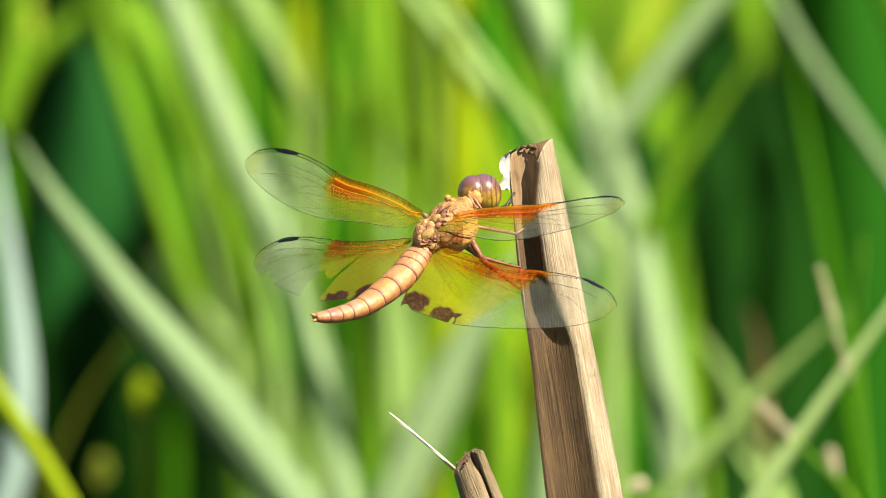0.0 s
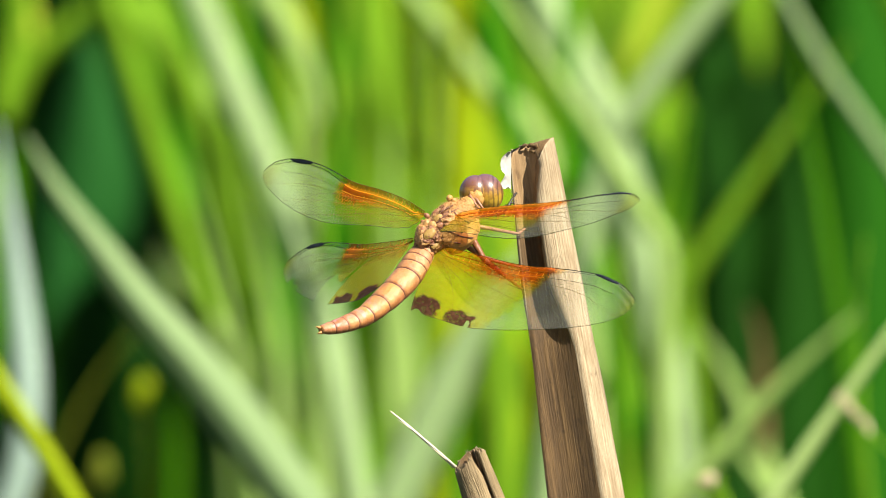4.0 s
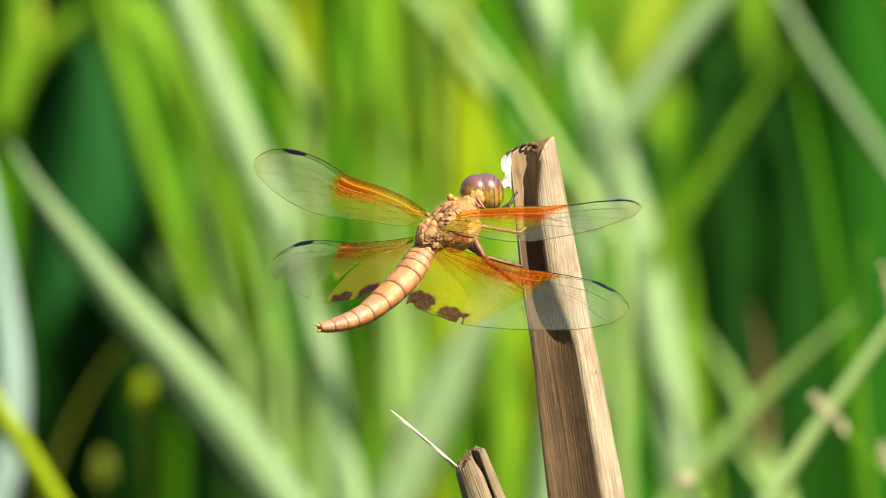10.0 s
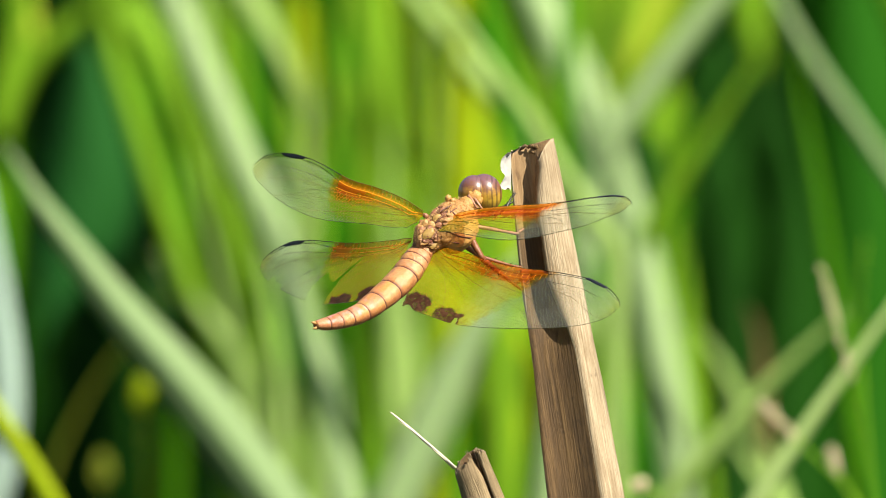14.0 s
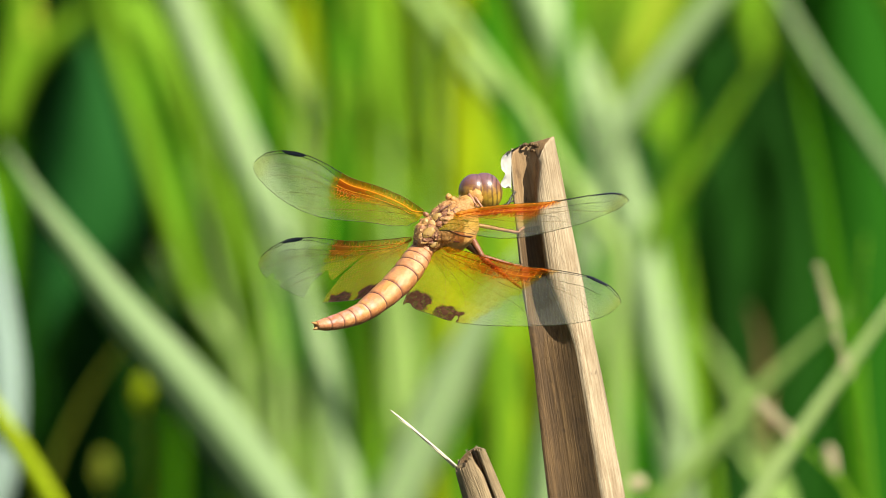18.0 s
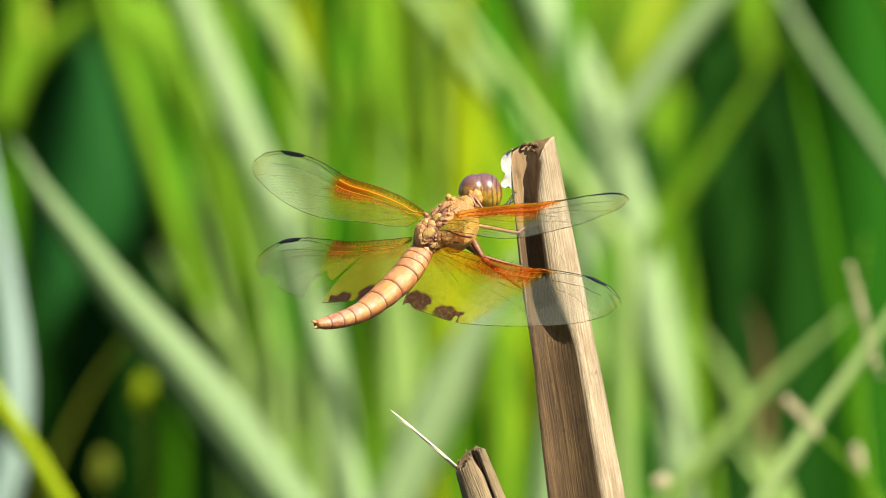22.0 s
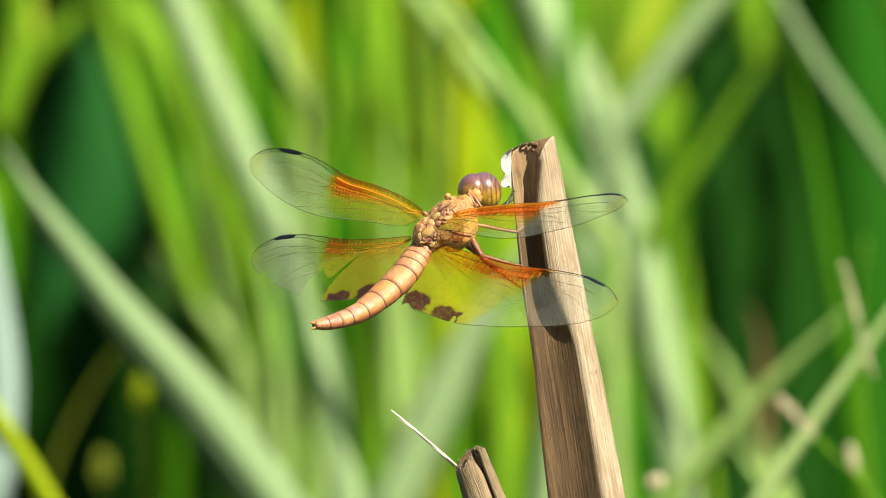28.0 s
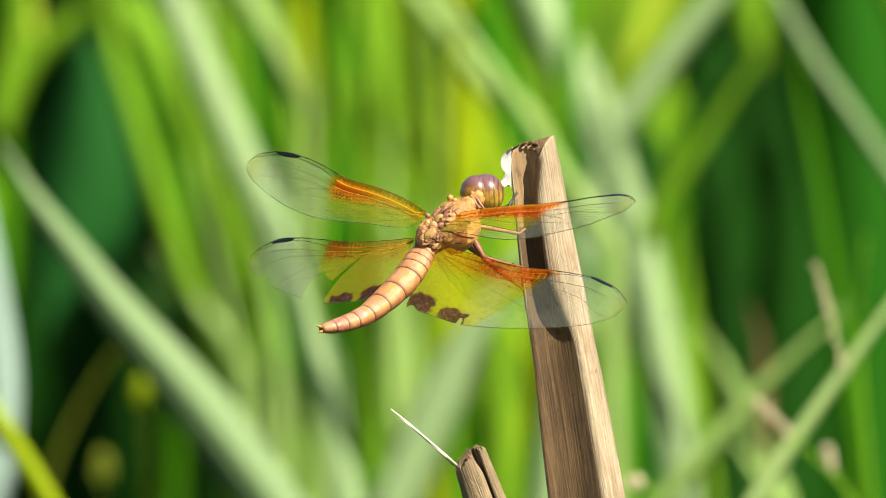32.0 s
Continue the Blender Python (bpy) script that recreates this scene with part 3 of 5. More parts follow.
    run(0.2, notch + strip, rib, 0.080, {1: (0.84, 0.27, 0.01), 2: (0.55, 0.10, 0.0)}.get(seed, (0.45, 0.15, 0.01)))
    run(notch + strip, tail - 1, rib, 0.050, dusk)
    run(0.2, notch, second, 0.055, (0.70, 0.24, 0.01))
    run(notch, tail - 4, second, 0.036, (0.07, 0.06, 0.03))
    run(0.3, tail, rear, 0.052, (0.07, 0.075, 0.035))
    for line in FORE_VEINS if kind == "fore" else HIND_VEINS:
        pts = smooth([Vector((s, g, 0)) for s, g in line], 70)
        pts = [(p.x, front(p.x) + (rear(p.x) - front(p.x)) * min(1.0, p.y)) for p in pts if p.x < span - 0.3]
        far = pts[0][0] < 12
        strand(pts, 0.042, (0.16, 0.10, 0.02) if far else (0.10, 0.09, 0.04), 0.6)
    s = 0.9
    while s < span - 1.0:
        s += (1.0 if s < notch else 0.8) * rng.uniform(0.85, 1.15)
        near = s < notch + strip - 0.5
        strand([(s, front(s)), (s - 0.08, (front(s) + rib(s)) / 2), (s - 0.1, rib(s))], 0.025, (0.74, 0.22, 0.01) if near else (0.10, 0.09, 0.05))
        strand([(s + 0.3, rib(s + 0.3)), (s + 0.35, second(s + 0.3))], 0.028, (0.80, 0.28, 0.01) if near else None)
    # six-sided cells between them, in rows that run back towards the trailing edge
    wide, high = 0.66, 0.58
    cols_n, rows_n = int(span / wide * 2) + 24, int(22 / high)

    def corner(i, k):
        u, v = (i - 12) * wide / 2, k * high + 0.17 * high * (1 if (i + k) % 2 else -1) - 4.0
        key = Vector((i * 1.37, k * 2.11, seed * 7.3))
        u, v = u + 0.24 * noise.noise(key * 3.1), v + 0.20 * noise.noise(key * 4.7 + Vector((3, 1, 2)))
        sp = u + 0.018 * v * v
        return (sp, front(min(max(sp, 0), span)) + v + 0.16 * (u - 8)) if 0 < sp < span - 0.2 else None

    def fits(p):
        return p is not None and second(p[0]) - 0.1 < p[1] < rear(p[0]) + 0.02

    for k in range(rows_n):
        for i in range(cols_n):
            p = corner(i, k)
            if not fits(p):
                continue
            links = [corner(i + 1, k)] + ([corner(i, k + 1)] if (i + k) % 2 else [])
            for q in links:
                if fits(q):
                    strand([p, q], 0.029 if seed in (1, 4) else 0.020)
    net = part("vein_net", (vv, vf), VEIN, root, "fine brown and orange veins")
    paint(net, vc)

    # the stigma: a thick dark cell on the leading edge
    s0, s1 = stigma
    sv, sf, n = [], [], 20
    for i in range(n + 1):
        s = s0 + (s1 - s0) * i / n
        a = front(s)
        wide = 0.60 * max(0.05, math.sin(math.pi * i / n)) ** 0.45
        for dc, dz in ((-0.05, 0.06), (wide, 0.06), (wide, -0.06), (-0.05, -0.06)):
            sv.append((s / 1000, (a + dc) / 1000, (lift(s, a + dc) + dz) / 1000))
    for i in range(n):
        for j in range(4):
            sf.append((i * 4 + j, i * 4 + (j + 1) % 4, i * 4 + 4 + (j + 1) % 4, i * 4 + 4 + j))
    sf += [(3, 2, 1, 0), tuple(range(4 * n, 4 * n + 4))]
    part("stigma", (sv, sf), STIGMA, root, "blue-black wing mark")
    return root


def inside(s, c, poly):
    """Whether (s, c) lies in a polygon."""
    hit = False
    for (x1, y1), (x2, y2) in zip(poly, poly[1:] + poly[:1]):
        if (y1 > c) != (y2 > c) and s < (x2 - x1) * (c - y1) / (y2 - y1) + x1:
            hit = not hit
    return hit


WINGS = {
    "lf": wing("fore_wing", "fore", (748, 375, 0), (-0.731, 0.6546, 0.1929), (-0.4712, -0.2797, -0.8365),
               [(0, -0.3), (4.4, -1.5), (8.5, -2.0), (12.3, -2.3), (16.6, -2.3), (20.1, -2.9), (23.7, -3.7), (27.1, -4.2), (30.9, -4.4), (34.3, -3.9), (36.7, -2.8), (37.6, -1.7), (38.0, -0.6)],
               [(0, 1.4), (1.9, 3.3), (4.8, 3.7), (9.4, 4.1), (13.9, 4.8), (18.4, 5.4), (22.2, 5.3), (26.3, 4.7), (29.9, 3.8), (34.1, 2.2), (36.2, 1.3), (37.5, 0.2), (38.0, -0.5)],
               (28.6, 33.6), [], "clear wing with an orange inner patch", 1),
    "rf": wing("fore_wing", "fore", (797, 377, 0), (0.7262, -0.6853, 0.0548), (-0.4962, -0.5776, -0.6481),
               [(0, 0.0), (3.3, -1.1), (8.1, -1.4), (12.9, -1.5), (18.1, -1.3), (22.9, -1.5), (27.4, -2.1), (32.3, -2.3), (35.0, -1.9), (37.3, -0.6), (38.2, 0.7)],
               [(0, 4.2), (3.2, 4.4), (9.5, 6.1), (15.3, 7.4), (20.4, 7.6), (24.9, 6.8), (29.2, 5.9), (32.3, 4.9), (34.9, 3.6), (37.6, 2.2), (38.2, 0.8)],
               (29.3, 35.4), [], "clear wing with an orange inner patch", 2, 2.4),
    "rh": wing("hind_wing", "hind", (775, 432, 0), (0.7825, -0.5669, -0.2575), (-0.5387, -0.4091, -0.7365),
               [(0, 0.0), (2.6, -0.4), (8.3, -0.5), (12.8, -0.7), (16.0, -1.0), (19.9, -2.0), (24.0, -2.7), (28.3, -3.2), (32.2, -2.6), (34.7, -1.4), (36.2, 0.3)],
               [(0, 5.0), (0.6, 10.0), (1.4, 12.8), (5.2, 12.7), (8.1, 12.7), (11.7, 12.8), (16.6, 11.6), (21.4, 10.1), (25.9, 8.4), (30.4, 6.5), (34.3, 3.9), (35.7, 2.3), (36.2, 0.5)],
               (27.4, 32.1), [[(11.0, 14), (11.2, 11.4), (11.9, 11.6), (12.1, 14)]], "clear wing with a broad amber base and brown spots", 3, 1.6),
    "lh": wing("hind_wing", "hind", (728, 422, 0), (-0.7, 0.706, -0.1075), (-0.414, -0.5238, -0.7445),
               [(0, -0.3), (5.2, -0.5), (10.5, -0.8), (15.3, -1.4), (20.5, -2.5), (26.4, -3.8), (31.2, -4.3), (33.9, -3.4), (35.7, -2.1), (36.3, -0.6)],
               [(0, 7.0), (0.7, 10.0), (3.9, 12.5), (9.3, 12.2), (13.6, 11.9), (18.8, 10.1), (23.0, 8.5), (27.5, 6.3), (31.5, 4.2), (34.7, 1.8), (36.3, -0.4)],
               (28.1, 33.0), [[(9.2, 1.3), (11.2, 4.3), (12.8, 6.9), (13.6, 11.1), (13.7, 15), (19.0, 15), (18.7, 10.35), (19.2, 7.3), (17.3, 4.9), (16.6, 4.7), (15.6, 6.2), (14.0, 7.0), (13.3, 6.3), (11.7, 4.0)],
                              [(27.0, 8), (27.5, 5.6), (29.4, 4.8), (31.0, 2.8), (32.5, 6)]], "torn clear wing with an amber base and brown spots", 4),
}


def abdomen():
    """Nine tapering rings with dark joints, curving down to the tail."""
    centre = [(750, 436, 0), (735, 458, -14), (716, 486, -34), (690, 513, -60), (664, 535, -85), (640, 553, -108), (615, 564, -130), (596, 570, -145), (575, 575, -160), (558, 577, -172)]
    radius = [20, 26, 27.5, 26.5, 24, 21, 18.5, 16.5, 13.5, 8.5]
    root = new("abdomen")
    root.empty_display_size = 0.003
    root.parent = fly
    hinge = on(752, 432, 0)
    root.location = hinge
    n = 91
    path = [p - hinge for p in smooth([on(*c) for c in centre], n)]
    joints = [0.0, 0.055, 0.111, 0.16, 0.222, 0.333, 0.44, 0.555, 0.662, 0.765, 0.87, 1.0]
    up = Vector((-0.26, -0.41, 0.876))
    for a, b in zip(joints[:-1], joints[1:]):
        m = 11
        pts, rad, shade = [], [], []
        for i in range(m + 1):
            u = a + (b - a) * i / m
            k = u * (n - 1)
            j = min(int(k), n - 2)
            pts.append(path[j].lerp(path[j + 1], k - j))
            r = np.interp(u * 9, range(10), radius) * STEP
            bulge = 1 + 0.035 * math.sin(math.pi * i / m)
            rad.append(r * bulge * (0.965 if i in (0, m) else 1))
            shade.append((u, i))
        sides = 28
        verts, faces = tube(pts, rad, sides, 0.82, up, 0.02)
        ob = part("segment", (verts, faces), ABDOMEN, root)
        cols = []
        for i in range(m + 1):
            u = shade[i][0]
            for j in range(sides):
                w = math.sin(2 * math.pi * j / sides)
                # darker underside: brown belly colour together with painted side shading
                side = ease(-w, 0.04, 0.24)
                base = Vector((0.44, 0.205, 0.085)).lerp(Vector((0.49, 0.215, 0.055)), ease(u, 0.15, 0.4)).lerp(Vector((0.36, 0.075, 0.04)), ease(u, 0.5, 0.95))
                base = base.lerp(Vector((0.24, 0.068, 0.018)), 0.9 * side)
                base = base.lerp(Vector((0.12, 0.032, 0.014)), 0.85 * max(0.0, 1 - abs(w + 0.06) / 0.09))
                # pale streak: a highlight painted along the upper side
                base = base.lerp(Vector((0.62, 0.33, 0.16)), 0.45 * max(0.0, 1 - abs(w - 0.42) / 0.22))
                # pink-white highlights painted on top of the rear rings
                if w > 0.25 and noise.noise(Vector((u * 30, j * 0.5, 0))) > 0.05 and u > 0.5:
                    base = base.lerp(Vector((0.55, 0.30, 0.34)), 0.7)
                if i in (m, m - 1) and a > 0.0:
                    base = base.lerp(Vector((0.22, 0.06, 0.02)), 0.9 if i == m else 0.5)
                p = verts[i * sides + j]
                base = base.lerp(Vector((0.38, 0.13, 0.065)), 0.75 * max(0.0, min(1.0, 1.6 * noise.fractal(p * 650, 0.9, 2.2, 4) + 0.1)))
                base = base.lerp(Vector((0.68, 0.38, 0.15)), 0.35 * max(0.0, min(1.0, 1.8 * noise.fractal(p * 480 + Vector((3, 5, 7)), 0.9, 2.2, 4))))
                cols.append((*base, 1))
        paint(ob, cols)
        # a dark hairline where two rings meet
        if a > 0.02 and b < 0.95:
            e, d = pts[-1], (pts[-1] - pts[-2]).normalized()
            band, bf = tube([e - d * 0.00019, e - d * 0.0001, e + d * 0.0001, e + d * 0.00019], [rad[-1] * k for k in (0.98, 1.025, 1.025, 0.98)], sides, 0.82, up)
            part("joint_band", (band, bf), DARKJOINT, root, "dark brown ring joint")
    for dx, dy in ((0, 0), (3, 6)):
        p, q = on(562 + dx, 575 + dy, -168) - hinge, on(549 + dx, 572 + dy * 2, -178) - hinge
        part("tail_appendage", tube([p, p.lerp(q, 0.5), q], [0.00035, 0.00028, 0.00006], 8), CHITIN, root, "short pale cercus")
    return root


def lump_front(x, y, centre, axes, turn):
    """The nearer surface of an ellipsoid at a plan place, or None beside it."""
    o, inv = on(x, y, 0), turn.transposed()
    a = inv @ (o - centre)
    b = inv @ Vector((0, 1, 0))
    a, b = Vector([a[i] / axes[i] for i in range(3)]), Vector([b[i] / axes[i] for i in range(3)])
    q = a.dot(b) ** 2 - b.dot(b) * (a.dot(a) - 1)
    return None if q < 0 else o + Vector((0, 1, 0)) * ((-a.dot(b) - math.sqrt(q)) / b.dot(b))


def thorax():
    """The humped thorax: rough lobes, plates where the wings join, short golden hair."""
    turn = Matrix((AXIS, Vector((0.746, -0.66, -0.088)).normalized(), Vector((-0.261, -0.411, 0.876)).normalized())).transposed()
    body = new("thorax")
    body.empty_display_size = 0.003
    body.parent = fly
    lobes = [(on(798, 393, 24), (0.0054, 0.0032, 0.0034)), (on(763, 414, 2), (0.0034, 0.0024, 0.0028)), (on(808, 408, 28), (0.0042, 0.0029, 0.0030))]
    # amber plates between the wing roots, dark cracks between them, hairy tan skin in front
    verts, faces = join(ball(lobes[0][0], *lobes[0][1], turn, 200, 140, 0.08), ball(lobes[1][0], *lobes[1][1], turn, 170, 120, 0.10))
    half = 200 * 141 + 200 - 200
    tints, shaped = [], []
    for i, v in enumerate(verts):
        c = lobes[0][0] if i < half else lobes[1][0]
        q = (v - c).normalized()
        x, y = 784 + (v.x + HUB.x) / STEP, 441 - (v.z + HUB.z) / STEP
        u = ((x - 752) * 32 + (434 - y) * 70) / (32 * 32 + 70 * 70)
        off = abs((x - 752) * 70 - (434 - y) * 32) / math.hypot(32, 70)
        band = max(0.0, min(1.0, (20 - off) / 8)) * max(0.0, min(1.0, (1.1 - u) / 0.15))
        warp = Vector((noise.noise(v * 900), noise.noise(v * 900 + Vector((5, 0, 0))), noise.noise(v * 900 + Vector((0, 7, 0))))) * 0.0005
        dist, cells = noise.voronoi((v + warp) * 620)
        crack = max(0.0, min(1.0, (dist[1] - dist[0]) * 4.5))
        tone = noise.cell(cells[0] * 37)
        shaped.append(v + q * 0.00042 * band * (crack ** 0.6 * (0.7 + 0.6 * tone) - 0.5))
        plate = Vector((0.24, 0.095, 0.04)).lerp(Vector((0.38, 0.19, 0.07)), tone)
        col = Vector((0.43, 0.20, 0.06)).lerp(Vector((0.10, 0.035, 0.015)).lerp(plate, crack), band)
        tints.append((*col, 1))
    paint(part("shell", (shaped, faces), SEAM, body), tints)
    part("side_plate", ball(lobes[2][0], *lobes[2][1], turn, 60, 42, 0.07), CHITIN, body)
    rng = random.Random(7)

    def surface(x, y):
        hits = [h for h in (lump_front(x, y, c, ax, turn) for c, ax in lobes) if h]
        return min(hits, key=lambda h: h.y) if hits else None

    # the plates between the wing roots: place, length, width, tilt, hue
    for x, y, rl, rw, tilt, hue in ((757, 381, 8, 5, 30, ROSY), (768, 374, 8, 5, 45, ROSY), (781, 369, 7, 4, 40, ROSY), (772, 383, 9, 6, 40, OCHRE), (786, 379, 7, 4, 30, ROSY),
                                    (751, 393, 7, 5, 60, SCLERITE), (762, 396, 8, 7, 50, SCLERITE), (775, 396, 7, 4, 35, ROSY), (744, 404, 6, 4, 60, ROSY), (757, 411, 13, 8, 40, OCHRE),
                                    (742, 418, 7, 4, 70, SCLERITE), (734, 428, 6, 4, 60, ROSY), (751, 427, 9, 4, 20, SCLERITE), (766, 432, 8, 5, 35, OCHRE), (772, 420, 7, 4, 60, ROSY),
                                    (741, 434, 6, 3, 20, SCLERITE), (782, 388, 5, 3, 20, SCLERITE), (764, 404, 6, 3, 20, ROSY)):
        p = surface(x, y)
        if p is None:
            continue
        spin = Euler((radians(-20), radians(-tilt), radians(10))).to_matrix()
        part("wing_plate", ball(p + Vector((0, 0.00013, 0)), rl * STEP, 2.7 * STEP, rw * STEP, spin, 28, 18, 0.14, 700.0), hue, body)
    for line in (((776, 400), (795, 408), (815, 416), (834, 418)), ((772, 416), (790, 424), (812, 428)), ((800, 372), (812, 384), (828, 392)), ((764, 384), (778, 372), (798, 360)), ((770, 392), (786, 378), (808, 366))):
        run = [q + Vector((0, -STEP * 0.5, 0)) for q in (surface(p.x, p.y) for p in smooth([Vector((x, y, 0)) for x, y in line], 16)) if q]
        if len(run) > 4:
            part("suture", tube(run, [STEP * 1.3] * len(run), 6, bumps=0.5), DARKJOINT, body, "dark brown seam of the thorax")
    hairs = []
    for _ in range(3600):
        d = Vector((rng.gauss(0, 1), rng.gauss(0, 1), rng.gauss(0, 1))).normalized()
        c, ax = lobes[0] if rng.random() < 0.85 else lobes[1]
        base = c + turn @ Vector((d.x * ax[0], d.y * ax[1], d.z * ax[2])) * 0.97
        out = (turn @ d + Vector((rng.uniform(-0.5, 0.5), rng.uniform(-0.3, 0.3), 0.4))).normalized()
        bent = (out + Vector((rng.uniform(-0.5, 0.5), 0, rng.uniform(-0.2, 0.6)))).normalized()
        long = rng.uniform(0.0002, 0.00075)
        hairs.append(tube([base, base + out * long * 0.5, base + (out + bent) * long * 0.5], [0.000022, 0.000017, 0.000007], 3))
    tagged(part("hair", join(*hairs), FUZZ, body, "short golden hair"), kind="stuff")
    for x, y, d, r in ((752, 379, 6, 6.5), (746, 391, 5, 6), (741, 402, 3, 5), (737, 420, 2, 6), (733, 430, 0, 4.5), (797, 381, -4, 6), (776, 432, -4, 6)):
        part("wing_base", ball(on(x, y, d), r * STEP, r * STEP * 0.6, r * STEP * 0.65, Euler((0, radians(35), 0)).to_matrix(), 18, 12, 0.2, 700.0), ROSY, body)
    for x, y, d, r in ((792, 348, 20, 5.5), (800, 353, 18, 5), (832, 350, 46, 5), (838, 358, 44, 4.5)):
        part("shoulder_knob", ball(on(x, y, d), r * STEP, r * STEP * 0.8, r * STEP * 1.1, None, 14, 10, 0.25), CHITIN, body)


def head():
    """Two large eyes that meet over an ochre face."""
    root = new("head")
    root.empty_display_size = 0.003
    root.parent = fly
    root.location = on(846, 342, 78)
    o = root.location
    part("eye", ball((0, 0, 0), 0.00255, 0.0026, 0.0028, None, 36, 26), EYEMAT, root, "glossy purple-brown compound eye").location = on(838, 338, 76) - o
    part("eye", ball((0, 0, 0), 0.0028, 0.0028, 0.0031, Euler((0, radians(-12), 0)).to_matrix(), 36, 26), EYEMAT, root, "glossy purple-brown compound eye").location = on(857, 339, 82) - o
    part("occiput", ball(on(839, 350, 52) - o, 0.0013, 0.0010, 0.0016, None, 28, 20, 0.25), CHITIN, root, "tan back of the head")
    part("face", ball(on(854, 362, 88) - o, 0.0018, 0.0018, 0.0017, None, 24, 18, 0.05), FACE, root, "cream-yellow face")
    for x in (0, 9):
        a, b = on(828 + x, 343 + x * 0.3, 44) - o, on(844 + x, 366 + x * 0.2, 34) - o
        part("folded_leg", tube([a, a.lerp(b, 0.4), a.lerp(b, 0.6), b], [STEP * 3, STEP * 2.6, STEP * 2.2, STEP * 1.8], 8, bumps=0.3), LEGPALE, fly, "rosy tan fore leg folded behind the head").location = o
    part("neck", tube([on(818, 366, 40) - o, on(832, 357, 56) - o], [0.0017, 0.0014], 14), CHITIN, root)
    return root


def leg(name, points, radii, mat, label):
    root = new(name)
    root.empty_display_size = 0.002
    root.parent = fly
    tagged(root, label)
    names = ("femur", "tibia", "tarsus")
    for k in range(len(points) - 1):
        a, b = on(*points[k]), on(*points[k + 1])
        r0, r1 = radii[k], radii[k + 1]
        path = [a.lerp(b, i / 6) for i in range(7)]
        seg = part(names[min(k, 2)], tube(path, [STEP * (r0 + (r1 - r0) * i / 6) for i in range(7)], 10, 1, Vector((0, 1, 0))), mat, root)
        if k >= 1:
            spines = []
            for i in range(1, 8):
                p = a.lerp(b, i / 8)
                d = (b - a).normalized().cross(Vector((0, 1, 0)))
                q = p + d * STEP * (2.0 if i % 2 else -2.0) * radii[k] + (b - a).normalized() * STEP * 2 * radii[k]
                spines.append(tube([p, q], [STEP * 0.8, STEP * 0.2], 4))
            tagged(part("spine_row", join(*spines), LEGDARK, root), kind="stuff")
    return root


ABD = abdomen()
thorax()
HEAD = head()
leg("hind_leg", [(828, 412, 30), (854, 457, 18), (906, 498, 85), (922, 510, 112)], (6.8, 5.2, 2.8, 1.8), LEGSKIN, "red-brown leg with dark spines")
leg("hind_leg", [(805, 420, 60), (850, 452, 90), (906, 468, 108), (922, 470, 114)], (6, 4, 2.4, 1.6), LEGSKIN, "red-brown leg with dark spines")
leg("middle_leg", [(832, 396, 40), (866, 402, 50), (914, 411, 96), (926, 402, 112)], (4, 3.4, 2.6, 1.8), LEGPALE, "rosy tan leg with dark spines")
leg("middle_leg", [(840, 380, 60), (875, 376, 96), (908, 372, 112), (918, 370, 118)], (4, 3, 2.2, 1.6), LEGSKIN, "red-brown leg with dark spines")
leg("front_leg", [(876, 378, 70), (894, 366, 96), (905, 346, 110), (911, 338, 114)], (3, 2.4, 1.8, 1.2), LEGDARK, "thin black leg gripping the reed")
leg("front_leg", [(870, 374, 96), (885, 366, 108), (900, 358, 120), (911, 352, 126)], (3, 2.4, 1.8, 1.2), LEGDARK, "thin black leg gripping the reed")


# ---- the grass behind ----
DOWN = Vector((0, 0, -1))
BLADES = {}


def blade_path(points, far, sink=0.25, rise=0.0):
    """A blade's midline in the world, from the soil up: through plan places, bending to the upright below them; rise: metres past its upper end."""
    pts = [VIEW @ spot(x, y, far) for x, y in points]
    if len(pts) > 2:
        pts = smooth(pts, 4 * len(pts))
    else:
        pts = [pts[0].lerp(pts[1], i / 6) for i in range(7)]
    if rise:
        d = (pts[0] - pts[1]).normalized()
        p, up = pts[0].copy(), []
        for i in range(8):
            d = (d + Vector((d.x * 0.03, 0, -0.01))).normalized()
            p = p + d * rise / 8
            up.append(p.copy())
        pts = up[::-1] + pts
    d = (pts[-1] - pts[-2]).normalized()
    p = pts[-1].copy()
    while p.z > -0.01:
        d = (d * (1 - sink) + DOWN * sink).normalized()
        p = p + d * 0.03
        pts.append(p.copy())
    return pts[::-1]


def blade_mesh(path, width, tip=0.12, keel=0.25, turn=0.0, petiole=0.0):
    """A long leaf: a shallow V in section with a real thickness, narrowing to the tip. petiole: the leaf's length, where a thin stalk carries it."""
    n = len(path)
    secs = []
    base = path[0].copy()
    total = sum((path[i + 1] - path[i]).length for i in range(n - 1))
    run = 0.0
    for i, p in enumerate(path):
        if i:
            run += (p - path[i - 1]).length
        left = total - run
        w = width * 0.5 * min(1.0, left / max(tip, 1e-4)) ** 0.7 * min(1.0, 0.55 + run * 2)
        if petiole:
            w *= 1 - 0.94 * ease(left, petiole * 0.6, petiole)
        w = max(w, 0.0002)
        d = (path[min(i + 1, n - 1)] - path[max(i - 1, 0)]).normalized()
        side = d.cross(Vector((math.sin(turn), math.cos(turn), 0)))
        side = side.normalized() if side.length > 1e-5 else Vector((1, 0, 0))
        nrm = side.cross(d).normalized()
        thick = max(0.00025, width * 0.03)
        secs.append([-side * w, -nrm * (thick * 0.5) + nrm * w * keel, side * w, nrm * (thick * 0.5) + nrm * w * keel])
    v, f = rings(path, secs)
    return [p - base for p in v], f, base


